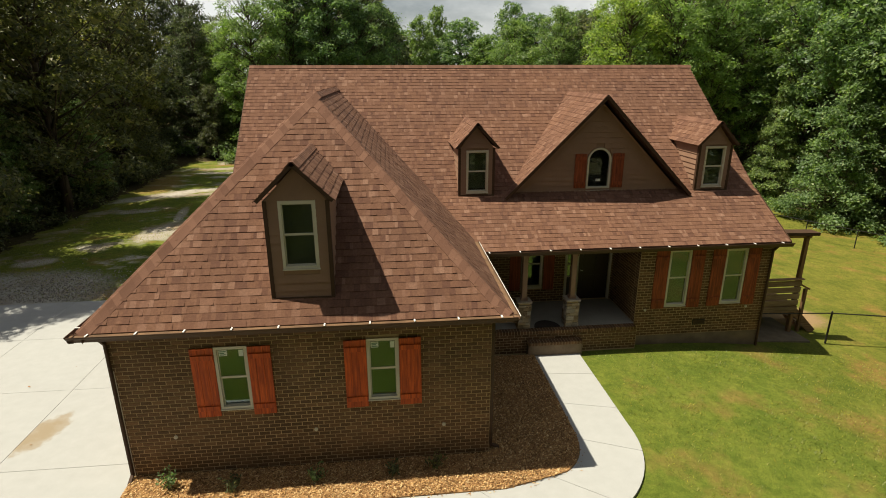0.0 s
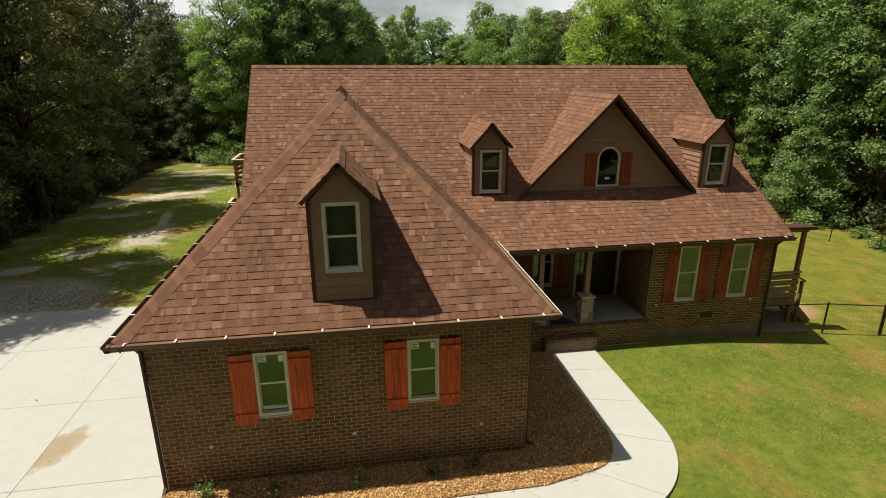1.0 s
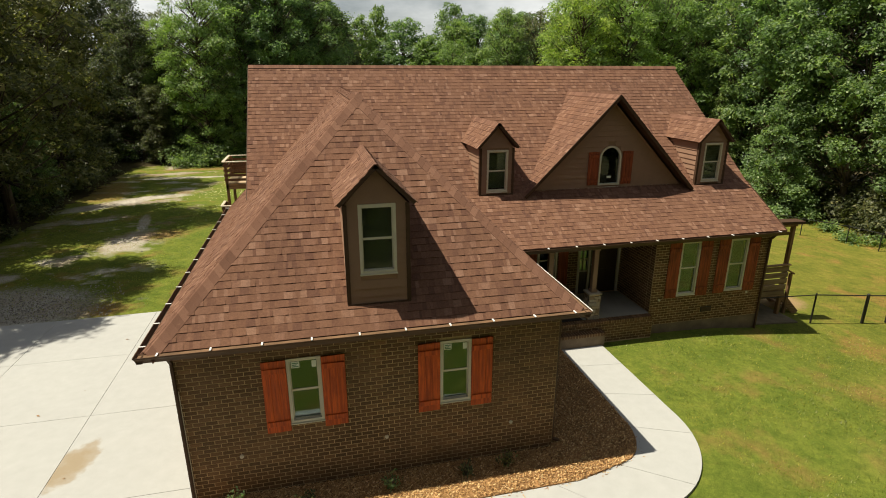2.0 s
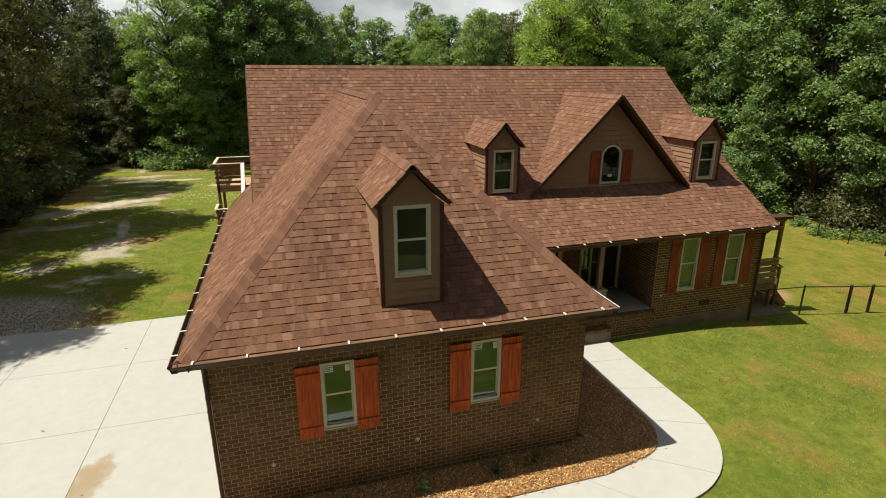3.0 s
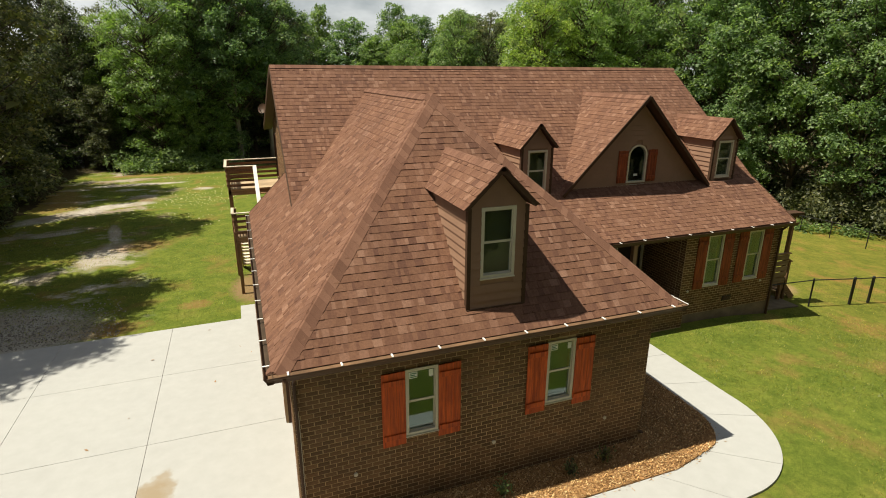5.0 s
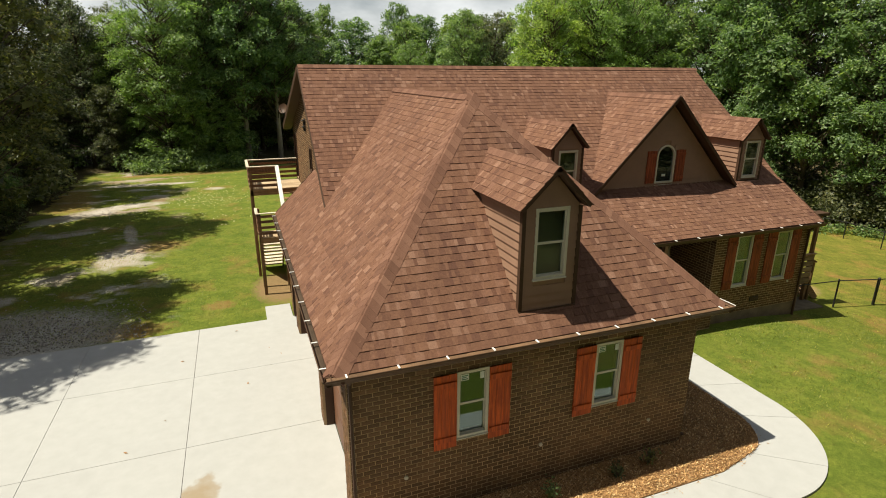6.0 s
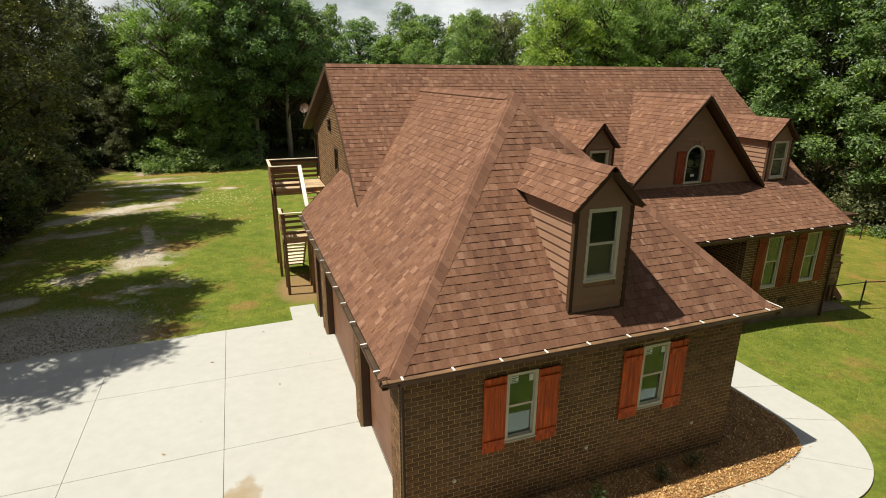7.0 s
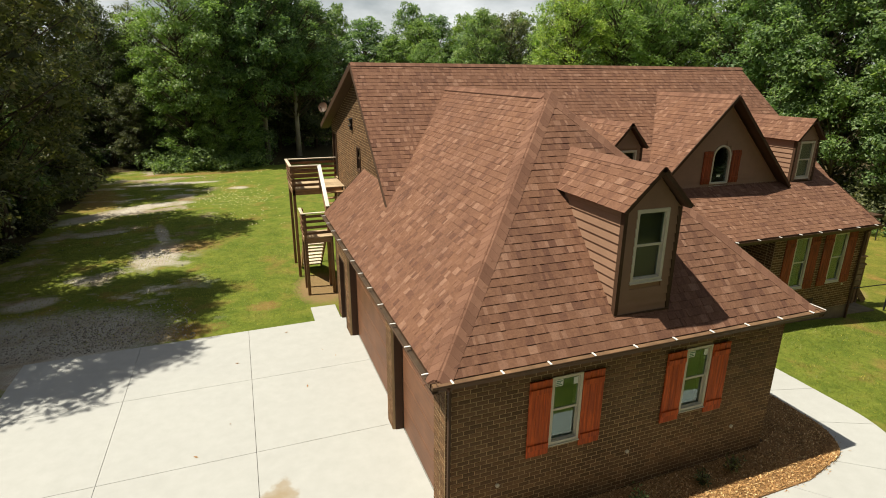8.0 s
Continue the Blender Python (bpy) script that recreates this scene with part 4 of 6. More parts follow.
def dormer(cx, yf, w, z0, ze, zr, roof_z, slope, win, label):
    """A gabled dormer: face at yf, eaves ze, ridge zr; roof_z(y) is the slope that it stands on."""
    h = w / 2
    wx0, wx1, wz0, wz1 = win
    back = lambda z: yf + max(0.0, (z - roof_z(yf)) / slope)
    core = MB()
    pitch = (zr - 0.10 - ze) / h
    # face round the window, then the two cheeks
    core.box(cx - h, wx0, yf, yf + 0.10, z0, ze)
    core.box(wx1, cx + h, yf, yf + 0.10, z0, ze)
    core.box(wx0, wx1, yf, yf + 0.10, z0, wz0)
    core.box(wx0, wx1, yf, yf + 0.10, wz1, ze)
    core.solid([(cx - h, yf, ze), (cx + h, yf, ze), (cx, yf, zr - 0.10)], (0, 0.10, 0))
    yb = back(ze) + 0.12
    for s in (-1, 1):
        xa, xb = (cx - h, cx - h + 0.08) if s < 0 else (cx + h - 0.08, cx + h)
        core.solid([(xa, yf + 0.1, z0), (xa, yf + 0.1, ze), (xa, yb, ze)], (xb - xa, 0, 0))
    co = part("dormer_wall", core, M_SIDING, HOUSE, label)

    def face_rows(z, t):
        e0 = h - max(0.0, (z - ze) / pitch)
        e1 = h - max(0.0, (t - ze) / pitch)
        if z < wz1 and t > wz0 + 0.02:
            return [(-h, wx0 - cx, -h, wx0 - cx), (wx1 - cx, h, wx1 - cx, h)]
        return [(-e0, e0, -e1, e1)]

    zs = z0
    lap_boards(co, pose(cx, yf, 0), face_rows, zs, zr - 0.12)
    for s in (-1, 1):
        m = pose(cx + s * h, yf, 0, 0, 0, LEFT if s < 0 else 90)

        def cheek(z, t, s=s):
            a, b2 = back(z) - yf + 0.03, back(t) - yf + 0.03
            return [(-a, 0, -b2, 0)] if s < 0 else [(0, a, 0, b2)]

        lap_boards(co, m, cheek, roof_z(yf), ze)
    # corner boards
    for s in (-1, 1):
        x = cx + s * h
        cb = MB()
        cb.box(x - 0.034 + 0.004 * s, x + 0.034 + 0.004 * s, yf - 0.036, yf + 0.05, z0, ze - 0.01)
        part("corner_board", cb, M_TRIM, HOUSE)
        cb = MB()
        cb.box(x - 0.03, x + 0.03, yf + 0.05, back(ze), ze - 0.13, ze - 0.005)
        part("frieze_board", cb, M_SIDING, HOUSE)
    fs = MB()
    fs.box(cx - h - 0.03, cx + h + 0.03, yf - 0.05, yf, z0 - 0.06, z0 + 0.03)
    fl = part("apron_flashing", fs, M_TRIM, HOUSE)
    fe = MB()
    fe.box(cx - h - 0.05, cx + h + 0.05, yf - 0.062, yf - 0.052, z0 - 0.05, z0 - 0.026)
    part("flashing_edge", fe, M_ZINC, fl, "thin dull grey metal edge")
    # roof
    over, front = 0.13, 0.16
    rise = zr - (ze + 0.02)
    half = h + over
    sl = rise / half
    for s in (-1, 1):
        ev = (cx + s * half, yf - front, ze + 0.02 - 0.0)
        ln = math.hypot(half, rise)
        b0 = back(ze) - yf + front + 0.15
        b1 = back(zr) - yf + front + 0.15
        poly = [(0, 0), (b0, 0), (b1, ln), (0, ln)]
        roof_plane("dormer_roof", "small brown shingle dormer roof", ev, (0, 1, 0), (-s, 0, sl), poly, 0.06)
    cap_run("ridge_cap", (cx, yf - front, zr), (cx, back(zr) - 0.02, zr), (1, 0, 0), sl * 0.9, 0.12)
    window(pose((wx0 + wx1) / 2, yf, wz0), wx1 - wx0, wz1 - wz0, "white-framed dormer window")
    # tan panel added close behind the glass to lighten the pane
    rm = MB()
    rm.box(cx - h + 0.09, cx + h - 0.09, yf + 0.17, yf + 0.19, z0 + 0.02, ze + 0.02)
    part("dormer_backing", rm, M_BACKING, HOUSE)


wing_front = lambda y: WZ + WS * (y - WY0)
dormer(-1.555, 9.16, 1.03, 3.52, 5.30, 5.95, wing_front, WS, (-1.86, -1.235, 4.08, 5.29), "taupe lap-sided dormer wall")
dormer(2.46, 14.93, 0.95, 4.02, 5.36, 6.03, main_z, UP, (2.17, 2.79, 4.11, 5.29), "taupe lap-sided dormer wall")
dormer(9.42, 14.93, 0.95, 4.02, 5.34, 6.00, main_z, UP, (9.12, 9.74, 4.13, 5.30), "taupe lap-sided dormer wall")


def front_gable():
    cx, yf, half, z0, zr = 5.99, 15.0, 2.72, 4.08, 6.74
    sl = (zr - 3.98) / half
    core = MB()
    hw = 2.42
    top = z0 + hw * sl - 0.05
    ax0, ax1, az0, az1 = 5.66, 6.36, 4.14, 5.30
    # face, open for the arched window
    r = (ax1 - ax0) / 2
    acx = (ax0 + ax1) / 2
    core.solid([(cx - hw, yf, z0 - 0.05), (ax0, yf, z0 - 0.05), (ax0, yf, z0 + (hw - (cx - ax0)) * sl)], (0, 0.1, 0))
    core.solid([(ax1, yf, z0 - 0.05), (cx + hw, yf, z0 - 0.05), (ax1, yf, z0 + (hw - (ax1 - cx)) * sl)], (0, 0.1, 0))
    core.box(ax0, ax1, yf, yf + 0.1, z0 - 0.05, az0)
    arch_pts = [(acx + r * math.cos(a), yf, az1 - r + r * math.sin(a)) for a in [math.pi * i / 16 for i in range(17)]]
    core.solid(arch_pts[:9] + [(acx, yf, top), (ax1, yf, z0 + (hw - (ax1 - cx)) * sl)], (0, 0.1, 0))
    core.solid(arch_pts[8:] + [(ax0, yf, z0 + (hw - (cx - ax0)) * sl), (acx, yf, top)], (0, 0.1, 0))
    co = part("gable_front", core, M_SIDING, HOUSE, "taupe lap-sided triangular gable front")

    def rows(z, t):
        e0, e1 = hw - (z - z0) / sl, hw - (t - z0) / sl
        a0, a1 = ax0 - cx, ax1 - cx
        if t > az0 + 0.01 and z < az1:
            if z > az1 - r:
                c = math.sqrt(max(0.0, r * r - (z - az1 + r) ** 2))
                a0, a1 = acx - c - cx, acx + c - cx
            return [(-e0, a0, -e1, a0), (a1, e0, a1, e1)]
        return [(-e0, e0, -e1, e1)]

    lap_boards(co, pose(cx, yf, 0), rows, z0, top - 0.05, 0.15)
    window(pose(acx, yf, az0), ax1 - ax0, az1 - az0, "white-framed arched window in the gable", arch=True)
    shutter(pose(ax0 - 0.20, yf - 0.02, 4.16), 0.34, 0.98, True, M_CEDAR_SHADE)
    shutter(pose(ax1 + 0.20, yf - 0.02, 4.16), 0.34, 0.98, True, M_CEDAR_SHADE)
    st = MB()
    st.box(cx - hw, cx + hw, yf - 0.03, yf, z0 - 0.03, z0 + 0.012)
    part("flashing", st, M_WHITE, HOUSE)
    for s in (-1, 1):
        b0 = (RIDGE_Y - (RIDGE_Z - 3.98) / UP) - 14.70 + 0.1
        b1 = (RIDGE_Y - (RIDGE_Z - zr) / UP) - 14.70 + 0.1
        ln = math.hypot(half, zr - 3.98)
        roof_plane("gable_roof", "brown shingle slope of the front gable", (cx + s * half, 14.70, 3.98), (0, 1, 0), (-s, 0, sl), [(0, 0), (max(b0, 0.12), 0), (b1, ln), (0, ln)], 0.07)
        rk = MB()
        rk.beam((cx + s * half, 14.685, 3.94), (cx, 14.685, zr - 0.04), 0.085, 0.03, (0, 1, 0.01))
        part("rake_board", rk, M_TRIM, HOUSE)
        tr = MB()
        tr.beam((cx + s * (hw - 0.02), yf - 0.035, z0 + 0.01), (cx, yf - 0.035, z0 + hw * sl - 0.04), 0.02, 0.05, (0, 1, 0.01))
        part("frieze", tr, M_SIDING, HOUSE)
    cap_run("ridge_cap", (cx, 14.70, zr), (cx, RIDGE_Y - (RIDGE_Z - zr) / UP, zr), (1, 0, 0), 0.9, 0.13)
    rm = MB()
    rm.box(cx - 0.9, cx + 0.9, yf + 1.3, yf + 1.33, 4.0, 5.8)
    part("attic_lining", rm, M_DARK, HOUSE)


front_gable()


# ---- gutters, soffits, rakes, downspouts ----
def gutter(a, b, out, label, clips, start=0.25, fill=None, sunk=0.0):
    """A K-style gutter along an eave from a to b, with bright hangers."""
    a, b, out = Vector(a), Vector(b), Vector(out)
    d = (b - a).normalized()
    prof = [(0.0, 0.0), (0.0, -0.115), (0.085, -0.115), (0.105, -0.060), (0.135, -0.020), (0.135, 0.0), (0.122, 0.0), (0.120, -0.016), (0.094, -0.056), (0.076, -0.102), (0.012, -0.102), (0.012, 0.0)]
    mb = MB()
    mb.solid([a + out * p + Vector((0, 0, q)) for p, q in prof], b - a)
    g = part("gutter", mb, M_GUTTER, HOUSE, label)
    n = clips
    ln = (b - a).length
    db = MB()
    db.solid([a + d * 0.02 + out * x + Vector((0, 0, z)) for x, z in ((0.0125, -0.012 - sunk), (0.060, -0.010 - sunk), (0.112 - 0.4 * sunk, -0.022 - sunk), (0.076, -0.100), (0.0125, -0.100))], d * (ln - 0.04))
    part("debris", db, fill or M_DEBRIS, g, "leaf and grit debris lying in the gutter")
    for i in range(n):
        c = MB()
        p = a + d * (start + (ln - 2 * start) * i / max(1, n - 1)) + Vector((0, 0, 0.004))
        c.solid([p - d * 0.014 + out * 0.03, p + d * 0.014 + out * 0.03, p + d * 0.014 + out * 0.132, p - d * 0.014 + out * 0.132], (0, 0, 0.012))
        part("hanger_clip", c, M_METAL, g, "bright aluminium gutter hanger")
    return g


gutter((WX0 - 0.10, WY0 - 0.01, WZ - 0.02), (WX1 + 0.10, WY0 - 0.01, WZ - 0.02), (0, -1, 0), "dark bronze gutter along the hip eave", 10, 0.3)
gutter((WX0 - 0.01, 18.98, WZ - 0.02), (WX0 - 0.01, WY0 - 0.12, WZ - 0.02), (-1, 0, 0), "dark bronze gutter over the garage doors", 12, 0.35, M_LITTER, 0.055)
gutter((WX1 + 0.01, WY0 - 0.12, WZ - 0.02), (WX1 + 0.01, 13.3, WZ - 0.02), (1, 0, 0), "bronze gutter beside the porch with a pale lip", 0)
gutter((2.20, EAVE_Y - 0.01, EAVE_Z - 0.02), (MX1 + 0.04, EAVE_Y - 0.01, EAVE_Z - 0.02), (0, -1, 0), "dark bronze gutter along the porch eave", 11, 0.32, M_LITTER, 0.05)
lip = MB()
lip.box(WX1 + 0.134, WX1 + 0.143, WY0 - 0.12, 13.2, WZ - 0.03, WZ - 0.006)
part("drip_edge", lip, M_METAL, HOUSE, "pale sunlit metal drip edge")
sof = MB()
sof.box(WX0 + 0.02, WX1 - 0.02, WY0 + 0.01, 9.078, 3.06, 3.10)
sof.box(WX0 + 0.02, -5.032, 9.08, 18.98, 3.06, 3.10)
sof.box(1.842, WX1 - 0.02, 9.08, 13.2, 3.06, 3.10)
part("soffit", sof, M_TRIM, HOUSE)
sof = MB()
sof.box(6.73, MX1 - 0.03, EAVE_Y + 0.01, 13.268, 2.83, 2.86)
sof.box(2.2, 6.728, EAVE_Y + 0.01, 13.24, 2.83, 2.86)
part("soffit", sof, M_TRIM, HOUSE)
fr = MB()
fr.box(-5.03, 1.84, 9.05, 9.078, 2.93, 3.058)
part("frieze_board", fr, M_TRIM, HOUSE, "dark brown frieze board under the eave")
fr = MB()
fr.box(6.73, 10.55, 13.24, 13.268, 2.765, 2.828)
part("frieze_board", fr, M_TRIM, HOUSE)
for x, xr in ((MX0 - 0.012, MX0 - 0.012), (MX1 + 0.012, MX2 + 0.012)):
    rk = MB()
    rk.beam((x, BREAK_Y, BREAK_Z - 0.075), (xr, RIDGE_Y, RIDGE_Z - 0.075), 0.07, 0.024, (1, 0, 0.01))
    rk.beam((xr, RIDGE_Y, RIDGE_Z - 0.09), (xr, 25.6, 5.30 - 0.09), 0.18, 0.024, (1, 0, 0.01))
    if x > 0:
        rk.beam((x, EAVE_Y, EAVE_Z - 0.05), (x, BREAK_Y, BREAK_Z - 0.05), 0.13, 0.024, (1, 0, 0.01))
    part("rake_board", rk, M_TRIM, HOUSE, "dark brown rake board")
so = MB()
so.solid([(MX0, RIDGE_Y, RIDGE_Z - 0.19), (MX0, 25.6, 5.11), (-4.0, 25.6, 5.11), (-4.0, RIDGE_Y, RIDGE_Z - 0.19)], (0, 0, 0.03))
so.solid([(MX0, BREAK_Y + 0.4, BREAK_Z + 0.4 * UP - 0.19), (MX0, RIDGE_Y, RIDGE_Z - 0.19), (-4.0, RIDGE_Y, RIDGE_Z - 0.19), (-4.0, BREAK_Y + 0.4, BREAK_Z + 0.4 * UP - 0.19)], (0, 0, 0.03))
part("rake_soffit", so, M_TRIM, HOUSE, "brown boarded rake soffit")
re = MB()
re.solid([(WX0, 19.0, WZ - 0.13), (WX0, 19.0, WZ + 0.02), (-4.0, 19.0, WZ + 0.02 + WS * 1.28), (-4.0, 19.0, WZ - 0.13 + WS * 1.28)], (0, 0.025, 0))
part("rake_board", re, M_TRIM, HOUSE)


def dish():
    c = Vector((-4.36, 24.4, 6.02))
    out = Vector((-0.45, -0.78, 0.42)).normalized()
    s = out.cross(Vector((0, 0, 1))).normalized()
    u = s.cross(out)
    mb = MB()
    rings = [(0.0, -0.04), (0.08, -0.03), (0.15, -0.01), (0.20, 0.015)]
    n = 20
    for r, d in rings:
        for k in range(n):
            a = 2 * math.pi * k / n
            mb.v.append(tuple(c + s * r * math.cos(a) * 0.9 + u * r * math.sin(a) + out * d))
    for i in range(3):
        for k in range(n):
            q = (k + 1) % n
            mb.f.append((i * n + k, i * n + q, (i + 1) * n + q, (i + 1) * n + k))
    d = part("satellite_dish", mb, M_GUTTER, HOUSE, "small grey-brown satellite dish on the rake", smooth=True)
    m = MB()
    m.tube([c - out * 0.05, c - out * 0.16, Vector((-4.25, 24.75, 5.62))], [0.02, 0.02, 0.02], 8)
    part("mast", m, M_FENCE, d)
    m = MB()
    m.tube([c - u * 0.19, c + out * 0.24 - u * 0.08], [0.012, 0.012], 6)
    part("feed_arm", m, M_FENCE, d)


dish()


def downspout(x, y, z1, z0, out, mat, label=""):
    b = MB()
    o = Vector(out)
    c = Vector((x, y, 0))
    side = Vector((-o.y, o.x, 0))
    path = [c + o * 0.20 + Vector((0, 0, z1)), c + o * 0.20 + Vector((0, 0, z1 - 0.05)), c + o * 0.045 + Vector((0, 0, z1 - 0.22)), c + o * 0.045 + Vector((0, 0, z0 + 0.12)), c + o * 0.22 + Vector((0, 0, z0 + 0.03))]
    for p, q in zip(path, path[1:]):
        b.beam(p, q, 0.062, 0.045, side if abs((q - p).normalized().z) > 0.5 else (0, 0, 1))
    part("downspout", b, mat, HOUSE, label, bevel=0.004)


downspout(-4.985, 9.07, 3.08, 0.0, (0, -1, 0), M_TRIM, "brown downspout at the garage corner")
downspout(1.85, 9.20, 3.08, 0.0, (1, 0, 0), M_GUTTER, "brown downspout beside the mulch bed")
downspout(10.47, 13.26, 2.88, -0.4, (0, -1, 0), M_GUTTER, "brown downspout at the end of the front wall")
# added pale strip that draws the sunlit side of the downspout
lit_edge = MB()
lit_edge.tube([(-4.955, 9.062, 2.30), (-4.954, 9.060, 1.2), (-4.955, 9.062, 0.02)], [0.006, 0.006, 0.006], 6)
part("lit_edge", lit_edge, M_WHITE, HOUSE, "thin pale strip standing for the sunlit downspout edge")
# small wall fittings
for x, y, z in ((-4.11, 9.08, 0.85), (-1.53, 9.08, 0.83), (0.93, 9.08, 0.76), (7.0, 13.27, 1.02), (9.98, 13.27, 1.0)):
    c = MB()
    c.tube([(x, y - 0.03, z), (x, y - 0.028, z), (x, y + 0.01, z)], [0.022, 0.036, 0.036], 14)
    part("wall_cap", c, M_WHITE, HOUSE, "small round white wall cap")
for x in (8.45, ):
    v = MB()
    v.box(x, x + 0.36, 13.25, 13.275, 0.50, 0.66)
    fv = part("foundation_vent", v, M_FENCE, HOUSE, "black louvred crawl space vent")
    for k in range(5):
        s = MB()
        s.box(x + 0.015, x + 0.345, 13.238, 13.249, 0.515 + 0.028 * k, 0.53 + 0.028 * k)
        part("louvre", s, M_GUTTER, fv)
for z in (5.70, 5.50):
    v = MB()
    v.box(-4.07, -3.99, 20.50, 20.70, z, z + 0.12)
    v.solid([(-4.12, 20.48, z + 0.12), (-4.12, 20.72, z + 0.12), (-3.99, 20.72, z + 0.17), (-3.99, 20.48, z + 0.17)], (0, 0, 0.02))
    part("wall_vent", v, M_FENCE, HOUSE, "small black hooded wall vent")


# ---- deck with stairs behind the garage ----
def deck():
    dk = thing("deck", (-4.95, 22.5, land(-4.95, 22.5)), "weathered timber deck with boarded rails and two stair flights", "deck")
    x0, x1, y0, y1, fz = -5.90, -4.03, 22.35, 24.10, 3.30
    g = land(-5, 22)
    rng = random.Random(9)

    def bar(name, a, b, w, h, mat, label="", up=(0, 0, 1)):
        m = MB()
        m.beam(a, b, w, h, up)
        return part(name, m, mat, dk, label, bevel=0.004)

    for px, py in ((x0 + 0.05, y0 + 0.05), (x0 + 0.05, y1 - 0.05), (-4.10, y0 + 0.05), (-4.10, y1 - 0.05)):
        bar("post", (px, py, g), (px, py, fz + 0.82 if px < -5 else fz - 0.02), 0.10, 0.10, M_POST, up=(0, 1, 0))
    for y in (y0 + 0.02, y1 - 0.02):
        bar("rim_joist", (x0, y, fz - 0.12), (x1, y, fz - 0.12), 0.04, 0.20, M_DECKX)
    for x in (x0 + 0.02, x1 - 0.02):
        bar("rim_joist", (x, y0, fz - 0.12), (x, y1, fz - 0.12), 0.04, 0.20, M_DECK)
    n = 12
    for i in range(n):
        y = y0 + 0.07 + (y1 - y0 - 0.14) * i / (n - 1)
        bar("deck_board", (x0 - 0.01, y, fz), (x1, y, fz + rng.uniform(-0.003, 0.003)), 0.135, 0.028, M_BOARD)
    # boarded rail: far side, outer side, and the near side up to the stair
    for z in (0.14, 0.32, 0.50, 0.68):
        bar("rail_board", (x0 - 0.005, y1 - 0.02, fz + z), (x1, y1 - 0.02, fz + z), 0.025, 0.095, M_RAIL)
        bar("rail_board", (x0 - 0.02, y0, fz + z), (x0 - 0.02, y1, fz + z), 0.025, 0.095, M_RAIL)
        bar("rail_board", (x0 - 0.005, y0 + 0.0, fz + z), (-4.95, y0 + 0.0, fz + z), 0.025, 0.095, M_RAIL)
    bar("cap_rail", (x0 - 0.04, y1 - 0.02, fz + 0.83), (x1, y1 - 0.02, fz + 0.83), 0.10, 0.03, M_PALE)
    bar("cap_rail", (x0 - 0.02, y0 - 0.03, fz + 0.834), (x0 - 0.02, y1 + 0.03, fz + 0.834), 0.10, 0.03, M_PALE)
    bar("cap_rail", (x0 - 0.04, y0, fz + 0.83), (-4.93, y0, fz + 0.83), 0.10, 0.03, M_PALE)
    # lower landing
    lx0, lx1, ly0, ly1, lz = -5.80, -4.85, 20.40, 21.25, 2.02
    for px, py in ((lx0 + 0.05, ly0 + 0.05), (lx0 + 0.05, ly1 - 0.05), (lx1 - 0.05, ly0 + 0.05), (lx1 - 0.05, ly1 - 0.05)):
        bar("post", (px, py, g), (px, py, lz + 0.84 if px < -5.3 else lz - 0.02), 0.10, 0.10, M_POST, up=(0, 1, 0))
    for y in (ly0 + 0.02, ly1 - 0.02):
        bar("rim_joist", (lx0, y, lz - 0.11), (lx1, y, lz - 0.11), 0.04, 0.18, M_DECKX)
    for x in (lx0 + 0.02, lx1 - 0.02):
        bar("rim_joist", (x, ly0, lz - 0.11), (x, ly1, lz - 0.11), 0.04, 0.18, M_DECK)
    for i in range(6):
        y = ly0 + 0.07 + (ly1 - ly0 - 0.14) * i / 5
        bar("deck_board", (lx0, y, lz), (lx1, y, lz), 0.135, 0.028, M_BOARD)
    for z in (0.16, 0.36, 0.56, 0.74):
        bar("rail_board", (lx0 - 0.02, ly0, lz + z), (lx0 - 0.02, ly1, lz + z), 0.025, 0.09, M_RAIL)
        bar("rail_board", (lx0, ly0 - 0.005, lz + z), (lx1, ly0 - 0.005, lz + z), 0.025, 0.09, M_RAIL)
    bar("cap_rail", (lx0 - 0.02, ly0 - 0.03, lz + 0.85), (lx0 - 0.02, ly1, lz + 0.85), 0.095, 0.03, M_PALE)
    bar("cap_rail", (lx0 - 0.04, ly0, lz + 0.846), (lx1, ly0, lz + 0.846), 0.095, 0.03, M_PALE)
    # upper flight: landing to deck
    for x in (-4.86, -4.08):
        bar("stringer", (x, ly1 - 0.35, lz + 0.05), (x, y0, fz - 0.10), 0.04, 0.24, M_DECK)
    for i in range(7):
        f = (i + 0.5) / 7
        bar("tread", (-4.86, ly1 - 0.35 + (y0 - ly1 + 0.35) * f, lz + (fz - lz) * (i + 1) / 8), (-4.08, ly1 - 0.35 + (y0 - ly1 + 0.35) * f, lz + (fz - lz) * (i + 1) / 8), 0.24, 0.035, M_DECKX)
    bar("stair_rail", (-4.92, 20.75, lz + 0.95), (-4.92, y0, fz + 0.84), 0.13, 0.035, M_PRIMED, "fresh pale stair handrail")
    for f in (0.05, 0.95):
        y = 20.8 + (y0 - 20.8) * f
        bar("post", (-4.92, y, lz + (fz - lz) * f), (-4.92, y, lz + 0.93 + (fz - 0.11 - lz) * f), 0.09, 0.09, M_POST, up=(0, 1, 0))
    # lower flight, running back under the deck
    for x in (-5.70, -4.95):
        bar("stringer", (x, ly1, lz - 0.12), (x, ly1 + 2.2, g + 0.05), 0.04, 0.24, M_DECK)
    for i in range(10):
        f = (i + 0.6) / 10.5
        bar("tread", (-5.70, ly1 + 2.2 * f, lz - (lz - g) * f), (-4.95, ly1 + 2.2 * f, lz - (lz - g) * f), 0.26, 0.035, M_PALE)


deck()


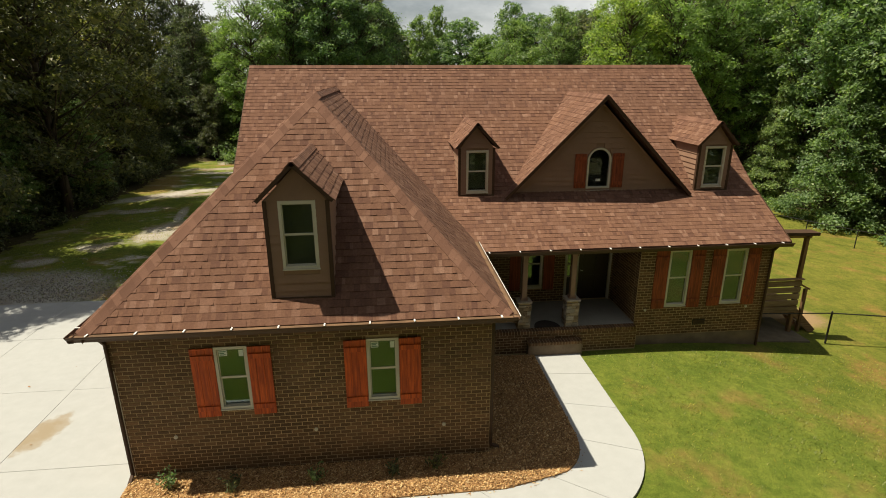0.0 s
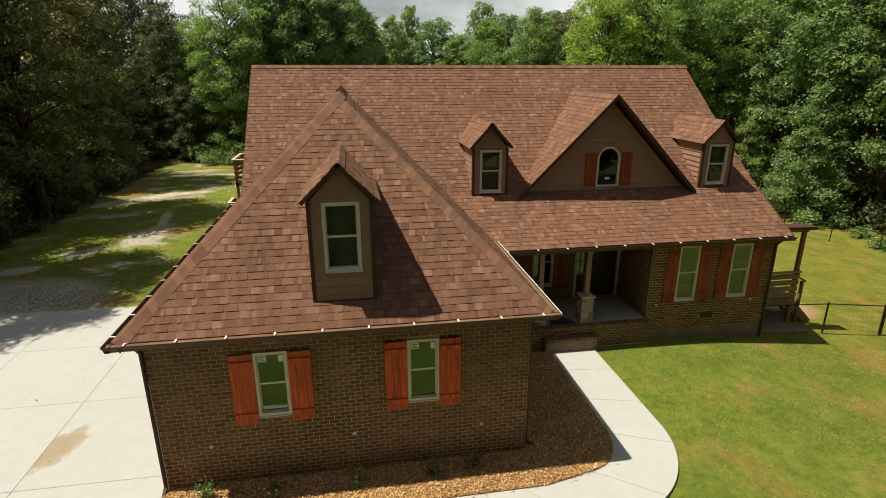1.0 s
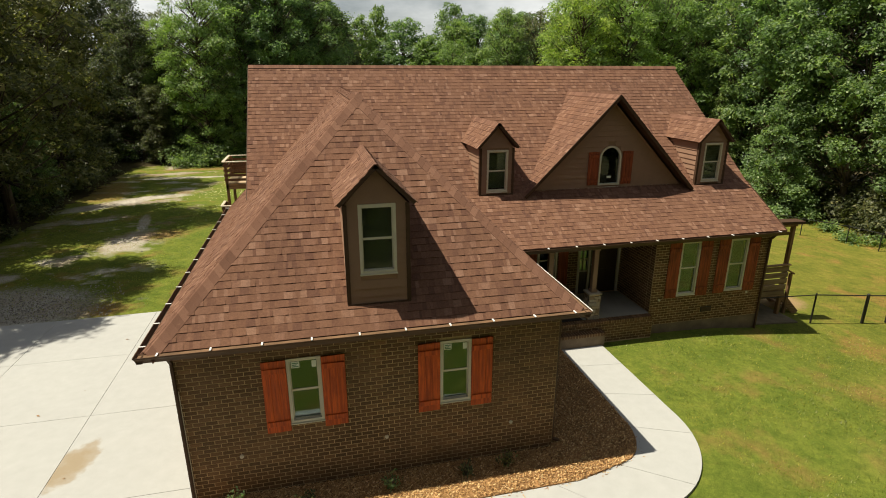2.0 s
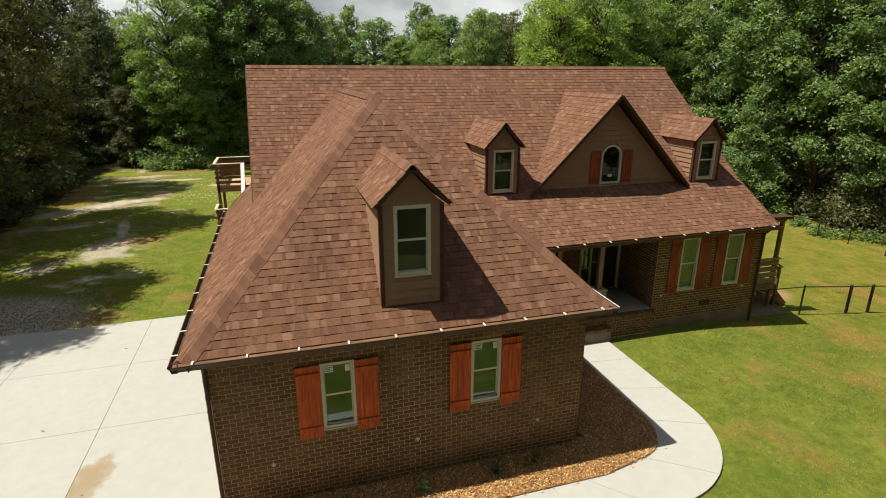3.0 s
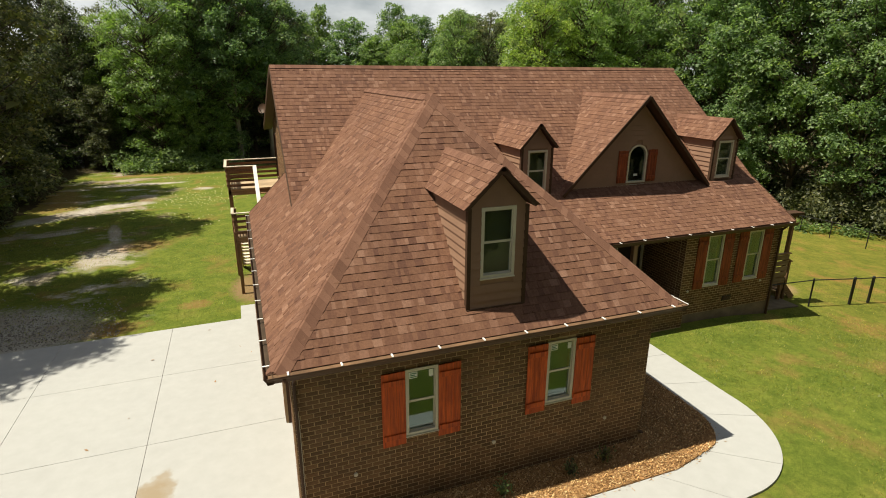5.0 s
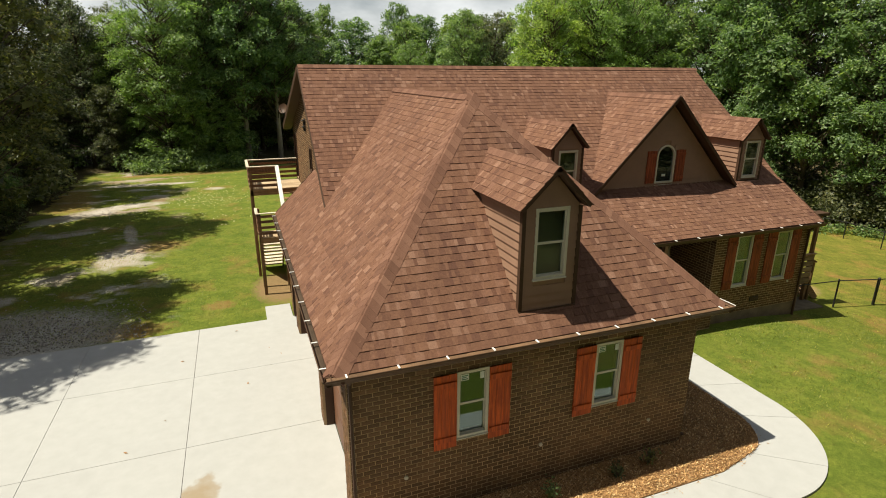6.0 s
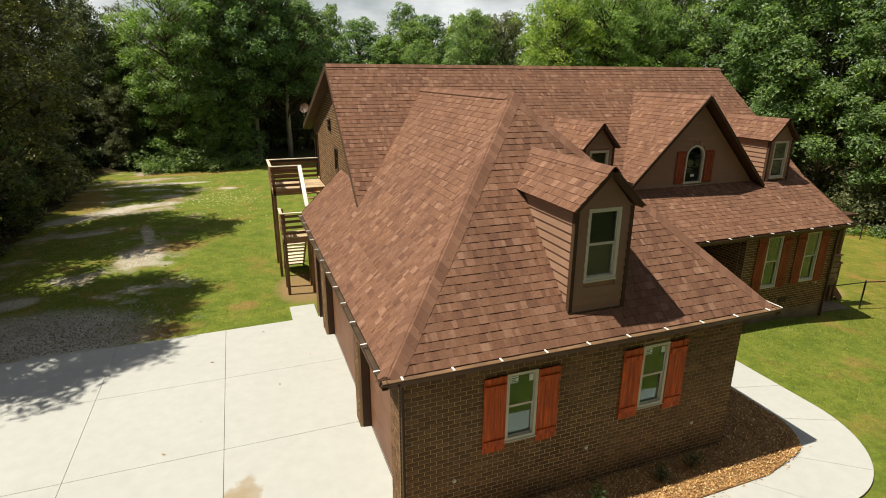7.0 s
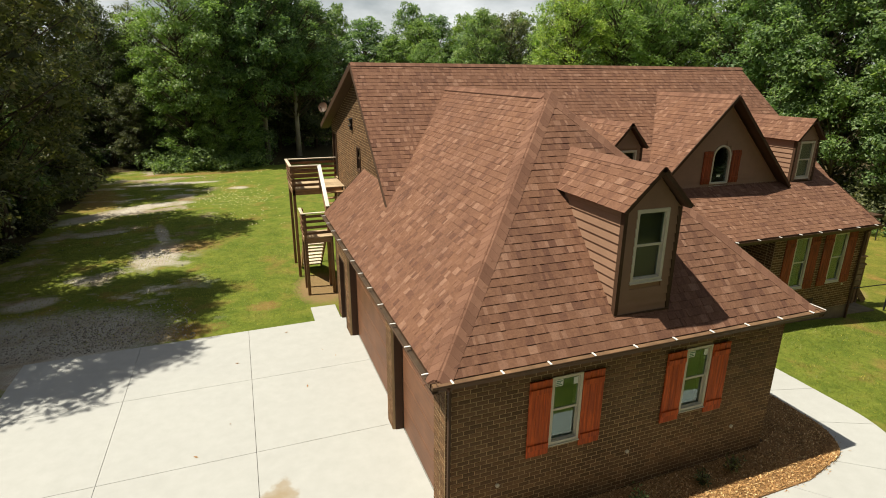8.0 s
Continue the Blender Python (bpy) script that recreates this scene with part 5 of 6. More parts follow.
# ---- side porch past the far end of the house ----
def side_porch():
    sp = thing("side_porch", (11.5, 15.2, land(11.5, 15.2)), "small timber side porch with a flat roof and boarded rail", "porch")

    def bar(name, a, b, w, h, mat, up=(0, 0, 1)):
        m = MB()
        m.beam(a, b, w, h, up)
        return part(name, m, mat, sp, bevel=0.004)

    x0, x1, y0, y1, fz = 10.80, 12.32, 14.15, 15.9, 0.52
    for x, y in ((x1 - 0.07, y0 + 0.06), (x1 - 0.07, y1 - 0.06)):
        bar("post", (x, y, land(x, y) - 0.1), (x, y, 2.72 if y < 15 else fz + 0.86), 0.11, 0.11, M_POST, (0, 1, 0))
    bar("post", (x0 + 0.4, y0 + 0.06, land(11, y0) - 0.1), (x0 + 0.4, y0 + 0.06, fz - 0.05), 0.10, 0.10, M_POST, (0, 1, 0))
    r = MB()
    r.solid([(10.58, y0 - 0.12, 2.92), (x1 + 0.18, y0 - 0.12, 2.86), (x1 + 0.18, y0 + 0.26, 2.86), (10.58, y0 + 0.26, 2.92)], (0, 0, -0.09))
    part("canopy", r, M_TRIM, sp, "narrow brown canopy board over the porch")
    bar("beam", (10.60, y0 + 0.06, 2.76), (x1 + 0.06, y0 + 0.06, 2.72), 0.09, 0.10, M_DECKX)
    for y in (y0, y1):
        bar("rim_joist", (10.60, y, fz - 0.12), (x1, y, fz - 0.12), 0.04, 0.2, M_DECKX)
    bar("rim_joist", (x1, y0, fz - 0.12), (x1, y1, fz - 0.12), 0.04, 0.2, M_DECK)
    for i in range(12):
        y = y0 + 0.07 + (y1 - y0 - 0.14) * i / 11
        bar("deck_board", (10.60, y, fz), (x1, y, fz), 0.135, 0.03, M_DECKX)
    for z in (-0.10, 0.11, 0.32, 0.53, 0.74):
        bar("rail_board", (10.62, y0 - 0.025, fz + z), (x1, y0 - 0.025, fz + z), 0.025, 0.172, M_GREYWOOD)
    bar("cap_rail", (10.62, y0 - 0.02, fz + 0.88), (x1 + 0.03, y0 - 0.02, fz + 0.88), 0.13, 0.035, M_DECKX)
    bar("stair_rail", (10.9, y1, fz + 1.05), (x1 - 0.1, y1, fz + 0.80), 0.05, 0.13, M_POST)
    # short flight down on the open side
    for i in range(4):
        bar("tread", (x1 + 0.12 + 0.22 * i, y0 + 0.25, fz - 0.22 * (i + 1)), (x1 + 0.12 + 0.22 * i, y0 + 1.15, fz - 0.22 * (i + 1)), 0.24, 0.04, M_DECK)
    for y in (y0 + 0.22, y0 + 1.18):
        bar("stringer", (x1, y, fz - 0.15), (x1 + 0.9, y, land(x1 + 0.9, y)), 0.04, 0.22, M_DECKX)
    bar("newel", (x1 + 0.36, y0 + 0.2, land(x1 + 0.4, y0) - 0.1), (x1 + 0.36, y0 + 0.2, fz + 0.45), 0.09, 0.09, M_POST, (0, 1, 0))
    bar("hand_rail", (x1, y0 + 0.2, fz + 0.70), (x1 + 0.48, y0 + 0.2, fz + 0.44), 0.09, 0.05, M_POST)


side_porch()


def side_pad():
    """A concrete pad that follows the falling ground at the foot of the side porch."""
    m = MB()
    m.solid([(x, y, land(x, y) + 0.05) for x, y in ((10.62, 13.42), (12.50, 13.55), (12.45, 15.25), (10.62, 15.3))], (0, 0, -0.2))
    tagged(part("pavement", m, M_SOILED_SHADE, bevel=0.01), "grey concrete pad at the foot of the side porch", "pavement", kind="structure")


side_pad()


# ---- fence ----
def fence(name, pts, label, tall=1.0, wires=6, stout=()):
    fx = thing(name, (pts[0][0], pts[0][1], land(*pts[0])), label, "fence")
    tops = []
    for i, (x, y) in enumerate(pts):
        z = land(x, y)
        b = MB()
        thick = 0.05 if i in stout else 0.028
        b.tube([(x, y, z - 0.1), (x, y, z + tall + 0.04), (x, y, z + tall + 0.07)], [thick, thick, thick * 0.5], 10)
        part("post", b, M_FENCE, fx)
        tops.append(Vector((x, y, z)))
    for p, q in zip(tops, tops[1:]):
        b = MB()
        b.tube([p + Vector((0, 0, tall)), q + Vector((0, 0, tall))], [0.02, 0.02], 8)
        part("top_rail", b, M_FENCE, fx)
        b = MB()
        for k in range(wires):
            h = Vector((0, 0, 0.06 + (tall - 0.1) * k / (wires - 1)))
            b.beam(p + h, q + h, 0.0018, 0.0018)
        n = int((q - p).length / 0.16)
        for k in range(1, n):
            c = p + (q - p) * (k / n)
            b.beam(c + Vector((0, 0, 0.05)), c + Vector((0, 0, tall)), 0.0018, 0.0018, (0, 1, 0))
        part("wire_mesh", b, M_FENCE, fx)
    return fx


fence("fence", [(13.0, 13.55), (15.1, 13.5), (16.15, 13.5), (19.0, 13.4), (22.0, 13.3), (26.6, 13.0)], "black wire mesh fence with round steel posts", stout=(1, 2))
def gate_rail():
    g = MB()
    a, b = Vector((10.62, 13.6, 0.58)), Vector((13.0, 13.55, land(13.0, 13.55) + 1.0))
    g.tube([a, b], [0.018, 0.018], 8)
    ob = part("fence_rail", g, M_FENCE)
    tagged(ob, "thin black steel rail from house to fence", "fence rail")


gate_rail()
fence("fence", [(26.6, 13.0), (26.6, 15.5), (26.7, 17.9), (26.7, 20.2), (26.9, 22.4), (26.4, 23.9), (24.75, 25.4), (23.1, 27.0), (21.5, 28.6), (19.9, 30.2), (16.0, 33.0)], "black wire mesh fence along the wood")


# ---- planting bed ----
def in_bed(x, y):
    if -5.0 < x < 2.0 and 8.04 < y < 9.06:
        return True
    if 1.86 <= x < 3.78:
        if y > 9.3:
            return y < 12.9
        return x < 3.77 if y > 9.45 else ((x - 2.75) / 1.02) ** 2 + ((y - 9.45) / 1.22) ** 2 < 1.0 or (x < 2.75 and y > 8.06 + 0.18 * max(0.0, x - 2.0))
    return False


def bed():
    base = MB()
    line = [(-5.02, 8.02), (1.97, 8.04)] + [(x, y) for x, y in reversed(arc(2.75, 9.45, 1.03, 1.23, 2, -62, 12))] + [(3.79, 11.2), (3.79, 12.90), (1.86, 12.90), (1.86, 9.07), (-5.02, 9.07)]
    base.solid([(x, y, 0.025) for x, y in line], (0, 0, -0.12))
    part_ob = tagged(part("mulch_bed", base, M_MULCH), "bark mulch planting bed against the brick wall", "mulch", kind="structure")
    rng = random.Random(3)
    mb = MB()
    n = 0
    while n < 26000:
        x, y = rng.uniform(-5.0, 3.84), rng.uniform(7.86, 12.88)
        low = False
        if not in_bed(x, y):
            spill = abs(rng.gauss(0.0, 0.07))
            low = True
            if rng.random() > 0.13 or not in_bed(x - spill * 0.7, y + spill) or x > 3.7 and y > 9.5:
                continue
        n += 1
        a, t = rng.uniform(0, math.pi), rng.uniform(-0.5, 0.5)
        l, w = rng.uniform(0.010, 0.026), rng.uniform(0.005, 0.011)
        c, s = math.cos(a), math.sin(a)
        z = 0.011 if low else 0.028 + rng.uniform(0, 0.03)
        t *= 0.2 if low else 1.0
        i = len(mb.v)
        dz = l * t
        mb.v += [(x - c * l + s * w, y - s * l - c * w, z - dz), (x + c * l + s * w, y + s * l - c * w, z + dz), (x + c * l - s * w, y + s * l + c * w, z + dz + 0.006), (x - c * l - s * w, y - s * l + c * w, z - dz + 0.006)]
        mb.f.append((i, i + 1, i + 2, i + 3))
    me = bpy.data.meshes.new("wood_chips")
    me.from_pydata(mb.v, [], mb.f)
    me.materials.append(M_CHIP)
    tagged(new("wood_chips", me), "loose brown and tan wood chips on the bed", "mulch", kind="stuff")


bed()


def sapling(x, y, h, seed, mat, label):
    sp = thing("shrub", (x, y, 0.03), label, "shrub", "young shrubs in the bed")
    rng = random.Random(seed)
    st, lv = MB(), MB()
    for k in range(11):
        a = rng.uniform(0, 6.28)
        tip = Vector((math.cos(a) * h * rng.uniform(0.2, 0.6), math.sin(a) * h * rng.uniform(0.2, 0.6), h * rng.uniform(0.6, 1.05)))
        path = [Vector((0, 0, 0)), tip * 0.5 + Vector((0, 0, 0.05)), tip]
        st.tube([p + Vector((x, y, 0.03)) for p in path], [0.008, 0.006, 0.003], 5)
        for j in range(13):
            f = rng.uniform(0.3, 1.0)
            c = tip * f + Vector((x, y, 0.03)) + Vector([rng.uniform(-0.05, 0.05) for _ in range(3)])
            d, u = Vector([rng.uniform(-1, 1) for _ in range(3)]).normalized(), Vector([rng.uniform(-1, 1) for _ in range(3)]).normalized()
            s = d.cross(u).normalized() * 0.018
            lv.face(c, c + d * 0.035 + s, c + d * 0.075, c + d * 0.035 - s)
    part("stem", st, M_BARK, sp)
    part("leaves", lv, mat, sp)


for i, (x, y, h) in enumerate(((-4.22, 8.66, 0.38), (-3.02, 8.52, 0.30), (-1.52, 8.60, 0.32), (-0.10, 8.62, 0.30), (0.72, 8.70, 0.30))):
    sapling(x, y, h, i, M_LEAF5 if i in (0, 2) else M_LEAF3, "young green shrub planted in bark mulch" if i in (0, 2, 4) else "sparse dark young shrub in bark mulch")

mt = MB()
mt.solid([(4.23 + 0.36 * math.cos(math.pi * k / 16), 13.22 + 0.42 * math.sin(math.pi * k / 16), 0.655) for k in range(17)], (0, 0, 0.02))
tagged(part("doormat", mt, M_MAT, bevel=0.004), "dark half-round coir doormat on the porch", "doormat")


# ---- trees ----
def leaf_mesh(name, pos, nn, s, rng, mat):
    """Three-cornered leaves at pos, facing nn, of half length s."""
    t = np.cross(nn, rng.normal(size=pos.shape))
    t /= np.linalg.norm(t, axis=1)[:, None] + 1e-9
    b = np.cross(nn, t)
    v = np.stack([pos - t * s - b * s * 0.50, pos - t * s * 0.6 + b * s * 0.60, pos + t * s], axis=1).reshape(-1, 3)
    me = bpy.data.meshes.new(name)
    m = len(pos)
    me.vertices.add(3 * m)
    me.vertices.foreach_set("co", v.ravel())
    me.loops.add(3 * m)
    me.loops.foreach_set("vertex_index", np.arange(3 * m))
    me.polygons.add(m)
    me.polygons.foreach_set("loop_start", np.arange(0, 3 * m, 3))
    me.update()
    me.validate()
    me.materials.append(mat)
    return me


def leaf_cloud(rng, centres, radii, per, size, mat, name, flat=0.62, spray=0.23, inner=0.035):
    """Leaves in tight sprays over the upper and outer side of a set of boughs, with large shaded leaves inside."""
    pos_all, nrm_all, len_all = [], [], []
    k = 9
    for (c, r), n in zip(zip(centres, radii), per):
        n = max(6, int(n * 12 / k))
        squash = np.array([1.0, 1.0, flat])
        d = rng.normal(size=(n, 3))
        d /= np.linalg.norm(d, axis=1)[:, None]
        d[:, 2] = np.where(d[:, 2] < -0.25, -d[:, 2], d[:, 2])
        clump = np.array(c) + d * squash * r * rng.uniform(0.80, 1.15, size=(n, 1))
        # the sprays droop a little at the rim of the bough
        clump[:, 2] -= 0.22 * r * (1 - d[:, 2]) ** 2 * 0.5
        axis = d * 0.55 + rng.normal(scale=0.28, size=d.shape) + np.array([0, 0, 0.62])
        axis /= np.linalg.norm(axis, axis=1)[:, None]
        ax = np.repeat(axis, k, axis=0)
        off = rng.normal(scale=spray, size=(n * k, 3))
        off -= ax * (np.sum(off * ax, axis=1)[:, None] * 0.7)
        nn = ax + rng.normal(scale=0.40, size=ax.shape)
        pos_all.append(np.repeat(clump, k, axis=0) + off)
        nrm_all.append(nn / np.linalg.norm(nn, axis=1)[:, None])
        len_all.append(size * rng.uniform(0.6, 1.25, size=(n * k, 1)))
        m = max(5, int(n * k * inner))
        d = rng.normal(size=(m, 3))
        d /= np.linalg.norm(d, axis=1)[:, None]
        pos_all.append(np.array(c) + d * squash * r * rng.uniform(0.25, 0.72, size=(m, 1)) - np.array([0, 0, 0.12 * r]))
        nn = rng.normal(size=(m, 3)) + np.array([0, 0, 0.5])
        nrm_all.append(nn / np.linalg.norm(nn, axis=1)[:, None])
        len_all.append(np.full((m, 1), min(0.30, 0.42 * r)) * rng.uniform(0.7, 1.1, size=(m, 1)))
    return leaf_mesh(name, np.concatenate(pos_all), np.concatenate(nrm_all), np.concatenate(len_all), rng, mat)


def tree(seed, height, spread, low, mat, leaves, size, label, shape="oval", bark=None, boughs=52, fat=1.0):
    """A broadleaf: tapered trunk, limbs out to the boughs of the crown, leaves in sprays on the boughs."""
    rng = np.random.default_rng(seed)
    tr = thing("tree", (0, 0, 0), label, "tree", "trees of the wood")
    lobes, rads = [], []
    for i in range(boughs):
        f = ((i + 0.5) / boughs) ** 0.92
        z = height * (low + (0.96 - low) * f)
        if shape == "cone":
            prof = 1.08 - f
        elif shape == "column":
            prof = 0.72 + 0.28 * math.sin(math.pi * f) if f < 0.75 else 0.92 * math.sqrt(max(0.02, 1 - ((f - 0.75) / 0.27) ** 2))
        else:
            prof = math.sin(math.pi * (0.22 + 0.74 * f)) ** 0.7
        a = i * 2.399 + rng.uniform(-0.45, 0.45)
        off = spread * prof * rng.uniform(0.50, 1.0) * (0.35 if i % 6 == 5 else 1.0)
        lobes.append((off * math.cos(a), off * math.sin(a), z + rng.uniform(-0.3, 0.3)))
        rads.append(spread * fat * (0.12 + 0.20 * prof) * rng.uniform(0.70, 1.30))
    area = np.array(rads) ** 2
    per = np.maximum(8, (leaves / 12 * area / area.sum()).astype(int))
    crown = leaf_cloud(rng, lobes, rads, per, size, mat, "crown")
    mb = MB()
    bend = rng.normal(scale=0.25, size=2)
    path = [(bend[0] * f * f * 2, bend[1] * f * f * 2, height * f * 0.86 - 0.3 * (f == 0)) for f in (0, 0.15, 0.35, 0.6, 0.8, 1.0)]
    r0 = height * 0.0115
    mb.tube(path, [r0 * 1.35, r0, r0 * 0.85, r0 * 0.6, r0 * 0.4, r0 * 0.15], 9)
    part("trunk", mb, bark or M_BARK, tr, smooth=True)
    lm = MB()
    for (x, y, z), r in list(zip(lobes, rads))[:-2]:
        z0 = max(0.12 * height, z - 0.13 * height)
        f = z0 / (0.86 * height)
        p = Vector((bend[0] * f * f * 2, bend[1] * f * f * 2, z0))
        q = Vector((x, y, z))
        mid = (p + q) / 2 + Vector((0, 0, -0.15))
        lm.tube([p, mid, q], [r0 * 0.32, r0 * 0.2, r0 * 0.08], 4)
    part("limb", lm, M_BARK, tr, smooth=True)
    part("crown", crown, mat, tr)
    return tr


def woods():
    kinds = [
        tree(1, 15.0, 3.5, 0.06, M_LEAF, 27000, 0.100, "tall green broadleaf tree at the wood's edge", boughs=135, fat=0.60),
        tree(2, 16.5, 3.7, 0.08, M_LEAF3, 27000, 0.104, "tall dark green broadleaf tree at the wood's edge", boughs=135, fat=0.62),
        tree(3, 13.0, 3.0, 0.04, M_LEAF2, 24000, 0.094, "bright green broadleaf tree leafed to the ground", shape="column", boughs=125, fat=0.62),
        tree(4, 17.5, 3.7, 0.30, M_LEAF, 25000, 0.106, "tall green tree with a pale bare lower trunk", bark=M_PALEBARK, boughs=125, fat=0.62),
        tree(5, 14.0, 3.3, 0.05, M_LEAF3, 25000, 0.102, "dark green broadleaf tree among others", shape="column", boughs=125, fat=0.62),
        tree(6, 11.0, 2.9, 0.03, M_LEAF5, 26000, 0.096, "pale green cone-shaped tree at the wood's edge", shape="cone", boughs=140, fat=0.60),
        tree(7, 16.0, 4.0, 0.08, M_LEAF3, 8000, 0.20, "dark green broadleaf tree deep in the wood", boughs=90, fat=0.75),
        tree(8, 15.5, 3.3, 0.05, M_LEAF4, 30000, 0.084, "slender yellow-green tree with fine bright leaves", shape="column", boughs=150, fat=0.56),
        tree(9, 15.0, 4.0, 0.25, M_LEAF, 15000, 0.165, "green broadleaf tree far behind the house", boughs=100, fat=0.72),
        tree(10, 15.0, 3.6, 0.25, M_LEAF2, 15000, 0.165, "pale green broadleaf tree far behind the house", boughs=100, fat=0.72),
        tree(11, 16.0, 3.6, 0.17, M_LEAF, 26000, 0.100, "tall green broadleaf tree with a shaded open foot", boughs=125, fat=0.62),
    ]
    rng = random.Random(21)
    spots, slim, girth = [], set(), {}
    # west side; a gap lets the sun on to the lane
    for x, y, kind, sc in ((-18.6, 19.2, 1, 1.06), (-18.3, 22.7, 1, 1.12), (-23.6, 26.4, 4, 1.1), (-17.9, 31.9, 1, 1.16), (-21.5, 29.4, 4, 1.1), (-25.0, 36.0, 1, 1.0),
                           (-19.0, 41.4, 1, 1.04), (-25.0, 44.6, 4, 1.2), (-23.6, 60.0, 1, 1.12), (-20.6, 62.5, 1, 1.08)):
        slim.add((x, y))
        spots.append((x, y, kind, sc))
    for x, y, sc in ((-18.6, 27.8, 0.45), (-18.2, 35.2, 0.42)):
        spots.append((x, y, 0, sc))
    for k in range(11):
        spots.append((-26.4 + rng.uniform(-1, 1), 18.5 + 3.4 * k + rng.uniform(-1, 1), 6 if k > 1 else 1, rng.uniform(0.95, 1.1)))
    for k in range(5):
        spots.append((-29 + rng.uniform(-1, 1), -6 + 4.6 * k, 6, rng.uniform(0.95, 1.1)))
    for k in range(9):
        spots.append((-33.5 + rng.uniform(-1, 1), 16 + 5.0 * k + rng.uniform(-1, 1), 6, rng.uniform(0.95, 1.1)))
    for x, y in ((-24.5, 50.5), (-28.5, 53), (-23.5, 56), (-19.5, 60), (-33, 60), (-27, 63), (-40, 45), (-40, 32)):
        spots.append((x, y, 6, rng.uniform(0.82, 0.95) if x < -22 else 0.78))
    # north side: light trees by the lane, a dark tall stand, then a gap through which far crowns show
    for x, y, kind, sc in ((-17.2, 53.6, 1, 0.80), (-15.0, 56.2, 1, 0.78), (-13.9, 54.2, 7, 0.80), (-11.2, 51.2, 7, 0.98), (-8.2, 52.6, 0, 1.10), (-5.2, 53.4, 3, 1.02), (-2.4, 54.6, 3, 1.0), (-7.0, 56.5, 1, 1.02), (-1.6, 59.5, 1, 1.0),
                           (-15.2, 51.4, 4, 0.48), (-9.2, 50.4, 2, 0.50), (-7.0, 50.9, 2, 0.42)):
        spots.append((x, y, kind, sc))
    for k in range(6):
        spots.append((-19 + 3.6 * k + rng.uniform(-1, 1), 60 + rng.uniform(-1.5, 1.5), 6, rng.uniform(0.75, 0.9) if k > 1 else 0.66))
    for k in range(4):
        spots.append((-12 + 4.2 * k, 65 + rng.uniform(-1, 1), 6, 0.8))
    for x, y, kind, top, wide in ((-2.0, 92, 8, 13.5, 1.0), (2.8, 93, 9, 14.2, 1.0), (5.6, 90, 9, 16.0, 0.7), (8.8, 95, 9, 18.0, 0.62), (12.2, 90, 8, 15.9, 1.25), (16.6, 92, 8, 12.6, 1.1), (20.2, 88, 9, 16.6, 0.95),
                                  (24.2, 92, 8, 18.3, 1.1), (15.0, 84, 9, 13.5, 1.1), (26.4, 78, 8, 17.4, 1.1), (22.4, 100, 8, 20.6, 0.8), (28.5, 90, 9, 18.6, 1.0), (33.5, 93, 8, 19.0, 1.1), (39.0, 90, 8, 19.0, 1.1), (44.5, 92, 9, 17.0, 1.1), (-8, 95, 8, 13, 1.1)):
        spots.append((x, y, kind, top / 15.0))
        girth[(x, y)] = wide
    for x, y, kind, sc in ((19.2, 62.0, 0, 1.06), (23.4, 64.0, 4, 1.15), (14.6, 68.0, 2, 0.92), (29.5, 60.0, 0, 1.2), (35, 58, 0, 1.2)):
        spots.append((x, y, kind, sc))
    # fine-leaved bright trees just past the back fence
    for x, y, sc in ((18.8, 43.2, 1.0), (22.0, 42.0, 1.08), (25.2, 41.4, 1.05), (20.4, 46.5, 1.12), (24.2, 46.5, 1.15)):
        spots.append((x, y, 7, sc))
    # east side
    for k in range(13):
        f = k / 12
        spots.append((33.5 - 4.0 * f + rng.uniform(-0.8, 0.8), 6 + 44 * f + rng.uniform(-1, 1), rng.choice((10, 10, 0, 10, 3)) if f > 0.15 else 1, rng.uniform(1.02, 1.22)))
    for k in range(11):
        f = k / 10
        spots.append((38.5 - 3.5 * f + rng.uniform(-1, 1), 6 + 47 * f + rng.uniform(-1, 1), 6, rng.uniform(1.05, 1.3)))
    for x, y, sc in ((27.9, 30.6, 1.0), (28.4, 37.5, 0.8)):
        spots.append((x, y, 5, sc))
    # south, behind the camera: unseen trees added to block the southern sky light
    for k in range(14):
        spots.append((-34 + 5.0 * k + rng.uniform(-1, 1), -8.5 + rng.uniform(-1.0, 1.0), 6, rng.uniform(1.25, 1.45)))
    used = set()
    for x, y, kind, s in spots:
        m = Matrix.Translation((x, y, land(x, y) - 0.1)) @ Matrix.Rotation(rng.uniform(0, 6.28), 4, "Z")
        if kind not in used:
            used.add(kind)
            ob = kinds[kind]
        else:
            ob = copy_thing(kinds[kind], m)
        w = s * (0.95 if (x, y) in slim else girth.get((x, y), 1.0))
        ob.matrix_basis = m @ Matrix.Diagonal((w * rng.uniform(0.92, 1.08), w * rng.uniform(0.92, 1.08), s, 1))


woods()


